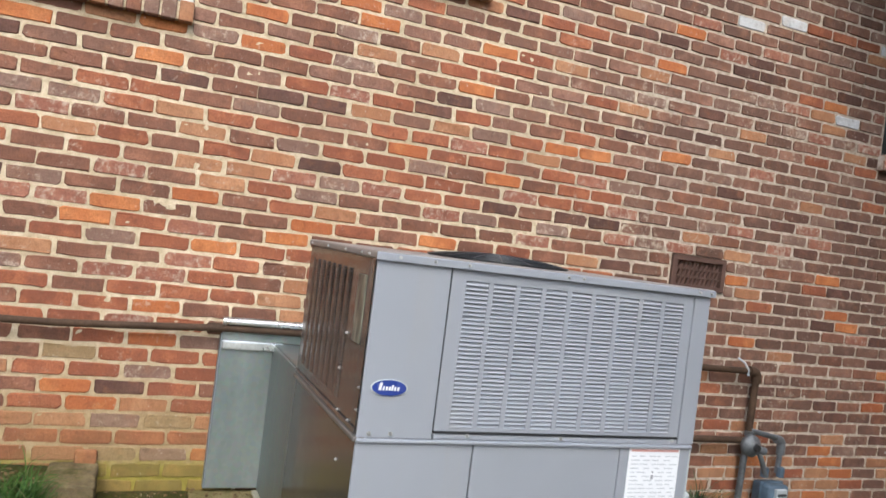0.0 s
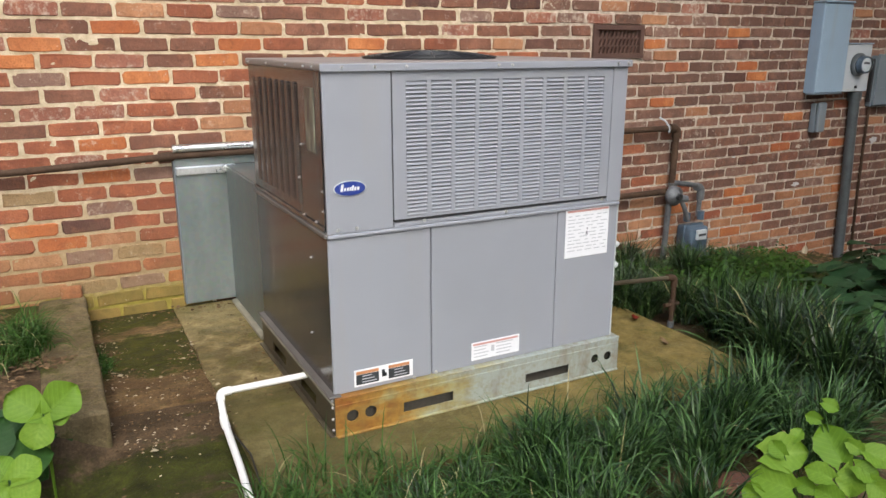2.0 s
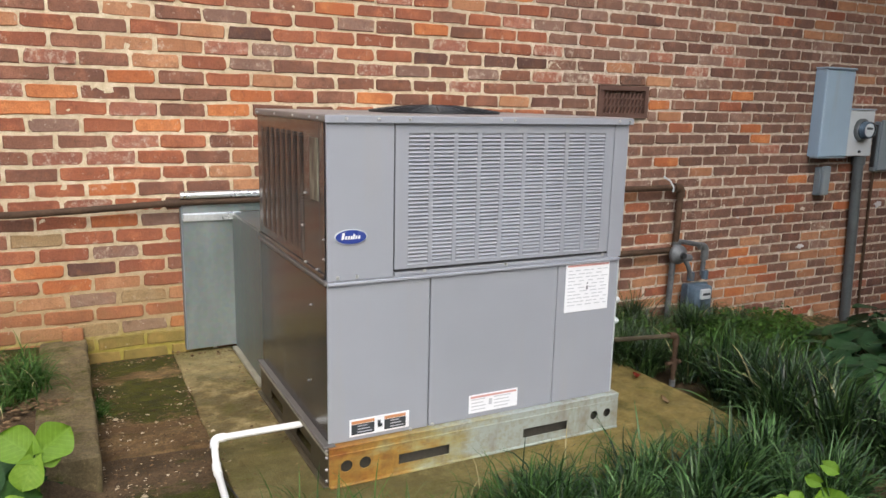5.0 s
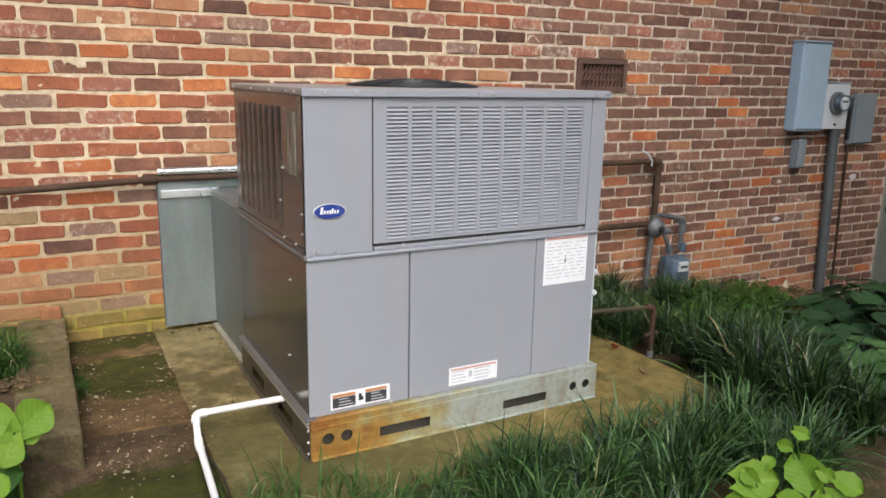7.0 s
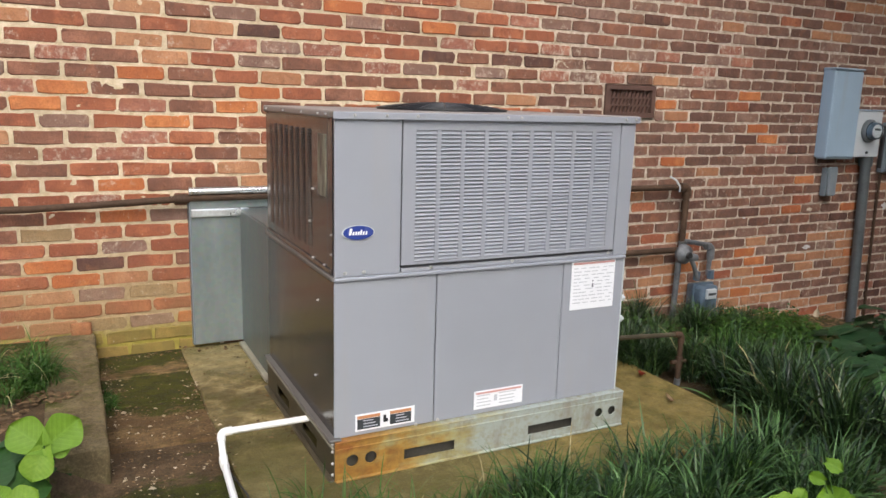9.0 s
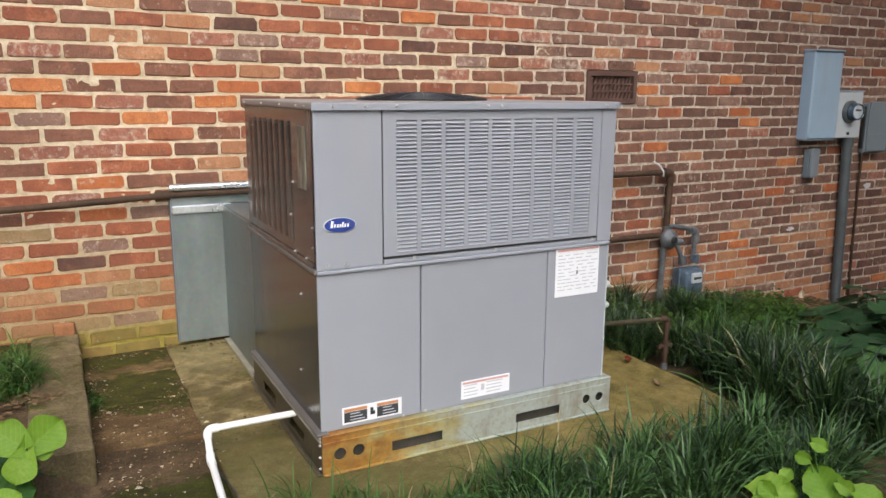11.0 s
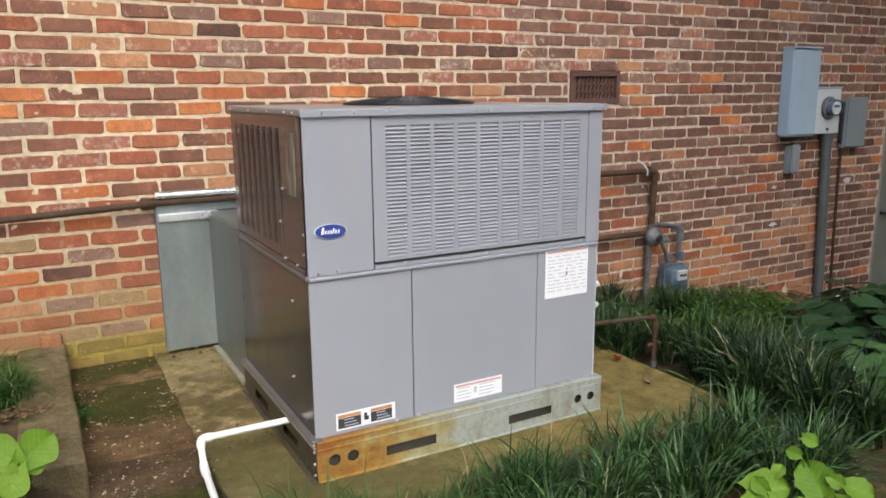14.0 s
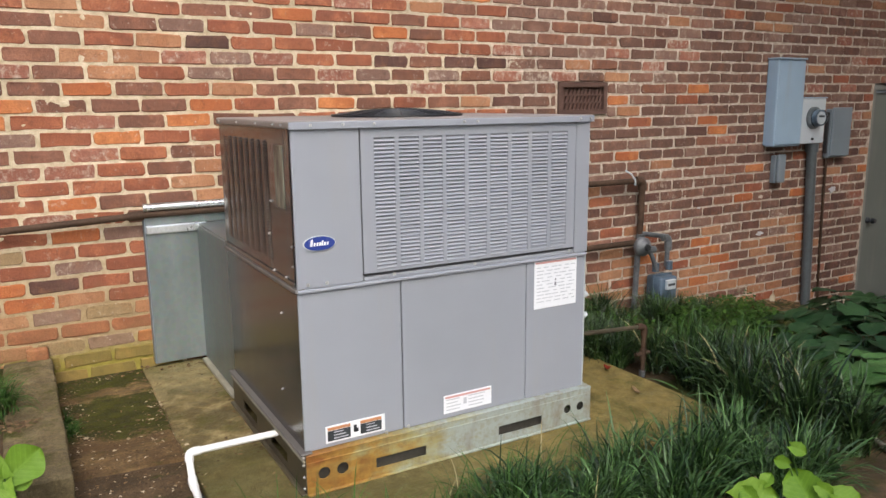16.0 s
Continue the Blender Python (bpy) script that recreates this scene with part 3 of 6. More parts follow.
def kind_of(row, col, rng):
    told = KINDS.get(row)
    x = HEAD0 + col * MODULE
    if told and 0 <= col + 3 < len(told) and told[col + 3] != ".":
        k = told[col + 3]
        if x > 1.9:
            k = {"b": "n", "r": rng.choice("bu"), "o": rng.choice("or")}.get(k, k)
        return k
    if row > 13 and 3.0 < x < 4.75:
        return rng.choice("ttntbtgntrto" if row > 14 else "tnbgrtbn")
    u = rng.random()
    if row < -5:
        # muted, more even courses high on the wall
        shares = (("o", 0.035), ("d", 0.05), ("t", 0.08), ("g", 0.12), ("p", 0.05), ("r", 0.20 if x < 1.9 else 0.06), ("b" if x < 1.9 else "n", 0.28))
        rest = "u"
    else:
        shares = (("o", 0.10 if x < 1.5 else 0.03), ("d", 0.05 if x < 2.2 else 0.09), ("t", 0.05), ("g", 0.12), ("p", 0.06), ("r", 0.36 if x < 2.4 else 0.07))
        rest = "b" if x < 1.9 else "n"
    for k, share in shares:
        if u < share:
            return k
        u -= share
    return rest


def lay_bricks():
    rng = random.Random(7)
    shared = {}
    loose = {k: ([], []) for k in BRICKS}
    placed = 0
    row = int((TOP0 - WALL_Z1) / COURSE)
    while TOP0 - COURSE * row > WALL_Z0:
        z1 = TOP0 - COURSE * (row - 1)
        z0 = z1 - COURSE
        zc, h = (z0 + z1) / 2, COURSE - JOINT
        shift = 0.0 if row % 2 else 0.5
        first, last = int((WALL_X0 - HEAD0) / MODULE), int((WALL_X1 - HEAD0) / MODULE)
        for col in range(first, last):
            x0 = HEAD0 + (col + shift) * MODULE + JOINT / 2 + rng.uniform(-0.004, 0.004)
            x1 = HEAD0 + (col + 1 + shift) * MODULE - JOINT / 2 + rng.uniform(-0.004, 0.004)
            dz = rng.uniform(-0.0015, 0.0015)
            kind = kind_of(row, col, rng)
            proud = rng.uniform(-0.002, 0.0025)
            whole = True
            for _, a, b, c, d in OPENINGS:
                pad_x = 0.012
                if z1 - 0.012 > c and z0 + 0.012 < d and x1 > a - pad_x and x0 < b + pad_x:
                    whole = False
                    if x0 < a - pad_x - 0.03:
                        x1 = a - pad_x
                    elif x1 > b + pad_x + 0.03:
                        x0 = b + pad_x
                    else:
                        x1 = x0
            if x1 - x0 < 0.03:
                continue
            near = -0.62 < x0 and x1 < 2.15 and -0.05 < z0 and z1 < 1.63
            if near and whole and placed < 300:
                key = (kind, rng.randrange(6))
                if key not in shared:
                    vs, fs = brick_verts(rng, MODULE - JOINT, h)
                    m2 = bpy.data.meshes.new("brick")
                    m2.from_pydata(vs, [], fs)
                    m2.materials.append(BRICKS[kind])
                    shared[key] = m2
                ob = new("brick", shared[key])
                ob.parent = wall
                ob.location = ((x0 + x1) / 2, proud, zc + dz)
                placed += 1
            else:
                vs, fs = brick_verts(rng, x1 - x0, h)
                lv, lf = loose[kind]
                n = len(lv)
                lv += [(x + (x0 + x1) / 2, y + proud, z + zc + dz) for x, y, z in vs]
                lf += [tuple(i + n for i in f) for f in fs]
        row += 1
    for kind, (lv, lf) in loose.items():
        if lf:
            m2 = bpy.data.meshes.new("brickwork")
            m2.from_pydata(lv, [], lf)
            m2.materials.append(BRICKS[kind])
            ob = new("brickwork", m2)
            ob.parent = wall
            tagged(ob, kind="stuff")


def sill_bricks(win, x0, x1, z0, z1):
    """A rowlock sill: bricks on edge that stand out from the wall."""
    rng = random.Random(int(x0 * 100) + 900)
    sill = part("window_sill", boxed(x0 + 0.004, x1 - 0.004, -0.038, 0.07, z0 + 0.008, z1 - 0.008), MORTAR, win)
    n = round((x1 - x0) / 0.0685)
    w = (x1 - x0) / n
    for i in range(n):
        xa = x0 + i * w
        kind = rng.choice("bgpgtgb") if i < n - 1 else "t"
        bm = boxed(xa + 0.005, xa + w - 0.005, -0.05 + rng.uniform(-0.003, 0.003), 0.08, z0 + rng.uniform(0, 0.003), z1 + rng.uniform(-0.003, 0), bevel=0.004)
        part("brick", bm, BRICKS[kind], sill)


def make_window(name, x0, x1, z0, z1, sill_drop, label):
    win = holder(name, (x0 + x1) / 2, 0.1, z0, label=label, kind="structure", category="window")
    y0, y1 = 0.085, 0.15
    f = 0.055
    part("window_frame", plate(rect(x0, x1, z0, z1), [rect(x0 + 0.03, x1 - f, z0 + 0.03, z1 - f)], lambda u, v, d: Vector((u, y0 + d, v)), y1 - y0), FRAMEGREY, win, "grey window frame")
    part("screen_bar", boxed(x1 - 0.20, x1 - 0.175, 0.095, 0.112, z0 + 0.03, z1 - f), BOXGREY, win)
    part("jamb_trim", boxed(x1 - f + 0.004, x1 - 0.004, 0.03, 0.084, z0 + 0.002, z1, bevel=0.004), WHITEFRAME, win, "weathered white painted jamb")
    part("pane", boxed(x0 + 0.03, x1 - f, 0.115, 0.121, z0 + 0.03, z1 - f), GLASS_DARK, win)
    sill_bricks(win, x0 - 0.03, x1 + 0.005, z0 - sill_drop, z0 - 0.002)
    return win


make_window("window_1", -1.15, -0.24, 2.065, 3.3, 0.09, "sash window with a rowlock brick sill")
make_window("window_2", 0.22, 1.10, 2.48, 3.3, 0.095, "small high sash window with a rowlock brick sill")
make_window("window_3", 3.88, 4.77, 2.09, 3.3, 0.10, "dark sash window with white frame and brick sill")
# added out of view to cut sky light at the east end
part("wall_east", boxed(6.62, 6.87, -7.2, -0.002, WALL_Z0 - 0.3, 5.5), BRICKS["b"], label="added unseen brick wall that shades the east end", kind="structure", category="wall")
# unseen blocker behind the camera; dims the eastern half
part("wall_south", boxed(0.8, 6.62, -7.2, -6.95, WALL_Z0 - 0.3, 7.5), BRICKS["b"], label="added unseen brick wall that blocks the southern sky", kind="structure", category="wall")
# invented roof above the view, there only to darken the wall's east part
part("porch_roof", boxed(3.1, 6.6, -1.8, -0.46, WALL_Z1 + 0.02, WALL_Z1 + 0.16), WHITEFRAME, label="added unseen roof that shades the wall's east part", kind="structure", category="roof")
# added, never in view: keeps western sky off the left-facing sides
part("wall_west", boxed(-4.5, -4.2, -7.2, -0.002, -0.4, 5.0), SHADEWALL, label="added unseen grey wall that blocks the western sky", kind="structure", category="wall")
# A dark room behind the windows and the door.
part("wall_inner", boxed(WALL_X0, WALL_X1, 0.5, 0.6, WALL_Z0, WALL_Z1), DARK, label="unlit interior behind the brick wall", kind="structure", category="wall")
# eave added above the view to shade the top of the wall
part("roof_soffit", boxed(WALL_X0, WALL_X1, -0.45, 0.6, WALL_Z1, WALL_Z1 + 0.15), WHITEFRAME, label="added unseen eave that shades the wall's top", kind="structure", category="soffit")


def make_door():
    d = holder("door_1", 6.08, 0.1, -0.78, label="grey-green painted cellar door in a brick wall", kind="structure", category="door")
    part("door_frame", plate(rect(5.545, 6.505, -0.78, 1.31), [rect(5.60, 6.45, -0.77, 1.255)], lambda u, v, w: Vector((u, 0.02 + w, v)), 0.11), FRAMEGREY, d, "weathered grey door frame")
    leaf = part("door_leaf", boxed(5.603, 6.447, 0.05, 0.092, -0.76, 1.23, bevel=0.003), DOORPAINT, d)
    part("head_trim", boxed(5.603, 6.447, 0.035, 0.07, 1.232, 1.253), BOXGREY, d)
    bm = tube(bmesh.new(), [(5.70, 0.05, 0.19), (5.70, 0.02, 0.19), (5.70, 0.005, 0.19), (5.70, -0.02, 0.19)], [0.028, 0.012, 0.026, 0.018], 14)
    part("door_knob", bm, BLACKWIRE, leaf, "dark round knob")


make_door()


def make_vent():
    x0, x1, z0, z1 = 2.380, 2.754, 1.115, 1.303
    v = holder("wall_vent", (x0 + x1) / 2, 0.0, z0, label="brown painted metal foundation vent set in brick", category="vent")
    f = 0.028
    part("frame", plate(rect(x0, x1, z0, z1), [rect(x0 + f, x1 - f, z0 + f, z1 - f)], lambda u, w, d: Vector((u, -0.012 + d, w)), 0.05), VENTBROWN, v)
    part("backing", boxed(x0 + 0.004, x1 - 0.004, 0.022, 0.027, z0 + 0.004, z1 - 0.004), BRICKS["d"], v)
    n = 11
    for i in range(n):
        xa = x0 + f + (x1 - x0 - 2 * f) * (i + 0.5) / n
        for k in range(3):
            za = z0 + f + (z1 - z0 - 2 * f) * k / 3
            zb = za + (z1 - z0 - 2 * f) / 3
            bm = bmesh.new()
            s = 0.009
            vs = [bm.verts.new(p) for p in ((xa - s - 0.005, 0.004, za), (xa + 0.002, 0.004, za), (xa + s + 0.002, 0.004, zb - 0.006), (xa + 0.0, 0.004, zb - 0.006))]
            bm.faces.new(vs)
            got = bmesh.ops.extrude_face_region(bm, geom=bm.faces[:])
            for g in got["geom"]:
                if isinstance(g, bmesh.types.BMVert):
                    g.co.y += 0.012
            bmesh.ops.recalc_face_normals(bm, faces=bm.faces[:])
            part("slat", bm, VENTBROWN, v)
    for k in (1, 2):
        zc = z0 + f + (z1 - z0 - 2 * f) * k / 3
        part("crossbar", boxed(x0 + f, x1 - f, 0.0, 0.012, zc - 0.007, zc + 0.001), VENTBROWN, v)


make_vent()


# ---- ground ----
def ground_z(x, y):
    """The yard: level by the slab, a raised bed behind the curb, falling away along the wall."""
    z = -0.026
    if x < -0.42:
        z += 0.125 * min(1, (-0.42 - x) / 0.12) * max(0.0, min(1.0, (y + 1.36) / 0.16))
    if x > 1.7:
        z -= 0.105 * (x - 1.7)
    if x > 4.6:
        z -= 0.30 * min(x - 4.6, 1.0)
    # made-up hollow at the curb's end, shaped to gather shade under the plants
    z -= 0.085 * math.exp(-((x + 0.50) ** 2 + (y + 1.40) ** 2) / 0.011)
    if y < -2.3:
        z -= 0.06 * min(1.5, -2.3 - y)
    return z + 0.018 * noise.noise((x * 1.7, y * 1.7, 0)) + 0.008 * noise.noise((x * 7, y * 7, 3))


def make_ground():
    xs = [-400, -60, -15, -6] + [-4 + 0.08 * i for i in range(150)] + [8.4, 12, 30, 100, 400]
    ys = [-400, -60, -15, -7] + [-5 + 0.08 * i for i in range(64)] + [0.12, 0.3, 10, 100, 400]
    bm = bmesh.new()
    grid = [[bm.verts.new((x, y, ground_z(x, y) if -6 < x < 9 and -8 < y < 1 else (-0.8 if x > 0 else 0.05))) for y in ys] for x in xs]
    for i in range(len(xs) - 1):
        for j in range(len(ys) - 1):
            bm.faces.new((grid[i][j], grid[i + 1][j], grid[i + 1][j + 1], grid[i][j + 1]))
    part("ground", bm, SOIL, label="dark garden soil with moss and leaf litter", kind="structure", category="ground", smooth=True)


make_ground()
def slab(name, x0, x1, y0, y1, z0, z1, material, ragged, **tags):
    """A cast slab with a slightly wavy top and worn, ragged edges."""
    bm = boxed(x0, x1, y0, y1, z0, z1, bevel=0.006, seg=2)
    long = [e for e in bm.edges if e.calc_length() > 0.12]
    bmesh.ops.subdivide_edges(bm, edges=long, cuts=14, use_grid_fill=True)
    for v in bm.verts:
        w = Vector(noise.noise_vector(v.co * 6)) * ragged + Vector(noise.noise_vector(v.co * 23)) * ragged * 0.5
        edge = min(abs(v.co.x - x0), abs(v.co.x - x1), abs(v.co.y - y0)) < 0.02
        if v.co.z > z1 - 0.02:
            v.co += Vector((w.x, w.y, 0)) if edge else Vector()
            v.co.z += (w.z * 0.25 if not edge else -abs(w.z) * 0.6)
    return part(name, bm, material, kind="structure", **tags)


slab("concrete_pad", -0.03, 1.86, -1.78, -0.002, -0.14, 0.0, PAD, 0.012, label="wet ochre-stained concrete equipment pad with moss", category="concrete pad")
for _i, (_a, _b) in enumerate(((-0.30, -0.004), (-0.62, -0.305), (-1.02, -0.626))):
    slab("old_slab", -0.385, -0.028, _a, _b, -0.12, -0.004 - 0.003 * _i, MOSSY, 0.006, label="moss-covered old paving slab beside the pad", category="paving slab", group="paving slabs beside the pad")


def make_curb():
    for a, b, top in ((-0.30, -0.004, 0.118), (-1.215, -0.305, 0.112)):
        bm = boxed(-0.575, -0.388, a, b, -0.12, top, bevel=0.012, seg=2)
        bmesh.ops.subdivide_edges(bm, edges=[e for e in bm.edges if e.calc_length() > 0.15], cuts=9, use_grid_fill=True)
        for v in bm.verts:
            v.co += 0.006 * Vector(noise.noise_vector(v.co * 9)) + 0.004 * Vector(noise.noise_vector(v.co * 31))
        part("curb_stone", bm, CURBSTONE, label="worn brown concrete curb stone edging a bed", category="curb", group="curb stones of the bed")
    part("brick_stub", boxed(-0.485, -0.40, -0.035, -0.003, 0.112, 0.172, bevel=0.010, seg=2), BRICKS["r"], label="broken red brick end on the curb", category="brick")


make_curb()


# ---- the packaged air conditioner ----
UX0, UX1, UY0, UY1 = 0.245, 1.346, -1.497, -0.655
ZB, ZM, ZT = 0.136, 0.652, 1.147
ac = holder("air_conditioner", 0.8, -1.05, 0.0, label="grey packaged outdoor air conditioner on a rusty base rail", category="air conditioner")


def front(u, v, d):
    return Vector((u, UY0 + d, v))


def left(u, v, d):
    return Vector((UX0 + d, u, v))


def louvres(name, cols, rows, u0, u1, v0, v1, bar, place, material, depth=0.012, tilt=0.88):
    """Pressed louvres in columns: slanting slats between upright bars, open behind."""
    bm = bmesh.new()
    w = (u1 - u0 + bar) / cols
    pitch = (v1 - v0) / rows
    for c in range(cols):
        a, b = u0 + c * w, u0 + c * w + w - bar
        for r in range(rows):
            z = v0 + r * pitch
            h = pitch * tilt
            quad = [(a, z, -0.003), (b, z, -0.003), (b, z + h, depth * 0.6), (a, z + h, depth * 0.6)]
            t = 0.0016
            vs = [bm.verts.new(place(*p)) for p in quad] + [bm.verts.new(place(p[0], p[1] - t, p[2] + t)) for p in quad]
            for f in ((0, 1, 2, 3), (7, 6, 5, 4), (0, 4, 5, 1), (3, 2, 6, 7)):
                bm.faces.new([vs[i] for i in f])
    bmesh.ops.recalc_face_normals(bm, faces=bm.faces[:])
    return bm


def screw_row(places, axis):
    bm = bmesh.new()
    for p in places:
        screw(bm, p, axis, 0.004)
    return bm


def make_ac():
    # inner body, set back behind the panels; near-black paints in the slots' darkness
    part("body", boxed(UX0 + 0.03, UX1 - 0.012, UY0 + 0.03, UY1 + 0.0, ZB - 0.02, ZT - 0.02), DARK, ac, "inner cabinet, near-black for the slots' darkness")
    # lower front panels
    for a, b in ((UX0, 0.5825), (0.5865, 1.0735), (1.0765, UX1 - 0.008)):
        part("front_panel", boxed(a, b, UY0, UY0 + 0.028, ZB, ZM - 0.012, bevel=0.003, seg=2), PAINT, ac)
    # upper front: corner panel, coil panel with louvres, end post
    part("corner_panel", boxed(UX0, 0.4545, UY0 - 0.003, UY0 + 0.028, ZM + 0.002, ZT - 0.02, bevel=0.003, seg=2), PAINT, ac)
    gx0, gx1, gz0, gz1 = 0.4585, 1.281, 0.677, ZT - 0.0235
    sx0, sx1, sz0, sz1 = 0.502, 1.245, 0.688, 1.093
    cols, bar = 9, 0.0145
    w = (sx1 - sx0 + bar) / cols
    holes = [rect(sx0 + c * w, sx0 + c * w + w - bar, sz0, sz1) for c in range(cols)]
    grille = part("coil_panel", plate(rect(gx0, gx1, gz0, gz1), holes, lambda u, v, d: front(u, v, d - 0.001), 0.006), PAINT, ac, "louvred grey coil panel")
    part("louvres", louvres("louvres", cols, 34, sx0, sx1, sz0, sz1, bar, front, PAINT, 0.012, 0.93), PAINT, grille)
    # near-black strip draws the shade in the seam below the coil panel
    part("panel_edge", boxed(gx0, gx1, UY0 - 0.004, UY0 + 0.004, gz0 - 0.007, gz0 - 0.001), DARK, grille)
    part("end_post", boxed(1.285, UX1, UY0 - 0.002, UY0 + 0.03, ZM + 0.002, ZT - 0.02, bevel=0.003, seg=2), PAINT, ac)
    part("corner_trim", boxed(UX0 - 0.0025, UX0 + 0.008, UY0 - 0.0005, UY0 + 0.0075, ZB, ZM - 0.012, bevel=0.002), PAINT, ac)
    part("corner_trim", boxed(UX0 - 0.0025, UX0 + 0.008, UY0 - 0.0035, UY0 + 0.0075, ZM + 0.002, ZT - 0.022, bevel=0.002), PAINT, ac)
    # pale strip paints the highlight along the lit right corner flange
    part("corner_trim", boxed(UX1 - 0.0078, UX1 - 0.0035, UY0 - 0.0015, UY0 + 0.030, ZB, ZM - 0.012, bevel=0.0015), SOCKET, ac, "right corner edge with a painted highlight")
    # ledge between the two tiers
    part("ledge", boxed(UX0 - 0.003, UX1 - 0.006, UY0 - 0.010, UY0 + 0.02, ZM - 0.011, ZM + 0.001, bevel=0.003), PAINT, ac)
    part("lower_rail", boxed(0.4585, 1.281, UY0 - 0.003, UY0 + 0.02, ZM + 0.002, 0.668, bevel=0.002), PAINT, ac)
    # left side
    part("side_panel", boxed(UX0 - 0.001, UX0 + 0.028, UY0 + 0.004, UY1, ZB, ZM - 0.012, bevel=0.003), SHADEDPAINT, ac, "glossy side panel with its shade in the colour")
    part("side_ledge", boxed(UX0 - 0.012, UX0 + 0.02, UY0 - 0.004, UY1, ZM - 0.010, ZM + 0.004, bevel=0.004, seg=2), LEDGE, ac, "dark grey ledge between the two tiers")
    part("ledge_lip", boxed(UX0 - 0.006, UX0 - 0.001, UY0 + 0.02, UY1, ZM + 0.005, ZM + 0.020, bevel=0.002), SHADEDPAINT, ac)
    ly0, ly1, lz0, lz1 = -0.715, -1.262, 0.705, 1.084
    c2, bar2 = 8, 0.022
    w2 = (ly0 - ly1 + bar2) / c2
    holes = [rect(ly1 + c * w2, ly1 + c * w2 + w2 - bar2, lz0, lz1) for c in range(c2)]
    guard = part("coil_guard", plate(rect(UY0 + 0.075, UY1, ZM + 0.003, ZT - 0.02), holes, lambda u, v, d: left(u, v, d), 0.006), SHADEDPAINT, ac, "louvred coil guard with its shade in the colour")
    part("louvres", louvres("louvres", c2, 40, ly1, ly0, lz0, lz1, bar2, left, SHADEDPAINT, 0.006, 0.62), SHADEDPAINT, guard)
    part("corner_post", boxed(UX0, UX0 + 0.03, UY0 + 0.004, UY0 + 0.073, ZM + 0.003, ZT - 0.02, bevel=0.003), SHADEDPAINT, ac)
    part("streaked_strip", boxed(UX0 - 0.002, UX0 + 0.02, UY0 + 0.082, UY0 + 0.165, 0.885, 1.075, bevel=0.002), STREAKED, guard, "pale-streaked metal strip")
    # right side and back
    part("side_panel", boxed(UX1 - 0.030, UX1 - 0.004, UY0 + 0.032, UY1, ZB, ZM - 0.012, bevel=0.003), SHADEDPAINT, ac)
    part("side_panel", boxed(UX1 - 0.028, UX1, UY0 + 0.032, UY1, ZM + 0.002, ZT - 0.02, bevel=0.003), SHADEDPAINT, ac)
    part("back_panel", boxed(UX0 + 0.03, UX1 - 0.03, UY1 - 0.02, UY1 + 0.004, ZB, ZT - 0.02, bevel=0.003), SHADEDPAINT, ac)
    # top cap with drip edge
    bm = boxed(UX0 - 0.008, UX1 + 0.008, UY0 - 0.012, UY1 + 0.012, ZT - 0.023, ZT, bevel=0.006, seg=3)
    cap = part("top_cap", bm, CAP, ac, "dusty grey top cap with a drip edge")
    part("drip_edge", boxed(UX0 - 0.010, UX1 + 0.008, UY0 - 0.0145, UY0 - 0.0115, ZT - 0.024, ZT - 0.003, bevel=0.001), PAINT, cap)
    # fan opening and guard
    cx, cy, R = 0.80, -1.06, 0.24
    bm = tube(bmesh.new(), [(cx, cy, ZT - 0.001), (cx, cy, ZT + 0.006)], R, 40)
    part("fan_ring", bm, BLACKWIRE, cap)
    lift = lambda r: ZT + 0.006 + 0.021 * (1 - (r / R) ** 2)
    guard = part("guard_ring", tube(bmesh.new(), [(cx + R * math.cos(a), cy + R * math.sin(a), lift(R)) for a in (2 * math.pi * i / 36 for i in range(37))], 0.003, 5, False), BLACKWIRE, cap, "black wire fan guard", smooth=True)
    for k in range(8):
        r = R * (k + 1) / 9
        part("guard_ring", tube(bmesh.new(), [(cx + r * math.cos(a), cy + r * math.sin(a), lift(r)) for a in (2 * math.pi * i / 36 for i in range(37))], 0.0026, 5, False), BLACKWIRE, cap, smooth=True)
    for i in range(16):
        a = 2 * math.pi * i / 16
        part("guard_spoke", tube(bmesh.new(), [(cx + r * math.cos(a), cy + r * math.sin(a), lift(r)) for r in (0.02, R * 0.35, R * 0.7, R)], 0.0026, 5), BLACKWIRE, cap, smooth=True)
    part("fan_motor", tube(bmesh.new(), [(cx, cy, ZT - 0.02), (cx, cy, ZT + 0.008), (cx, cy, ZT + 0.013)], [0.09, 0.09, 0.06], 24), BLACKWIRE, cap)
    # base rail
    rz = ZB - 0.004
    holes = [circle(0.295, 0.065, 0.020), circle(0.357, 0.065, 0.020), circle(1.257, 0.064, 0.017), circle(1.317, 0.064, 0.017),
             rect(0.472, 0.656, 0.033, 0.068), rect(0.948, 1.137, 0.032, 0.066)]
    base = holder("base_rail", 0, 0, 0)
    base.parent = ac
    base.location = -ac.location
    part("front_rail", plate(rect(0.238, 1.366, 0.002, rz), holes, lambda u, v, d: Vector((u, UY0 - 0.020 + d, v)), 0.004), RAIL, base, "rust-stained front base rail")
    part("rail_lip", boxed(0.238, 1.366, UY0 - 0.024, UY0 + 0.03, rz - 0.004, rz + 0.003, bevel=0.002), RAIL, base)
    part("rail_crease", boxed(0.240, 1.364, UY0 - 0.0225, UY0 - 0.0195, 0.104, 0.110, bevel=0.001), RAIL, base)
    part("rail_foot", boxed(0.240, 1.364, UY0 - 0.030, UY0 + 0.02, 0.0005, 0.007, bevel=0.002), RAIL, base)
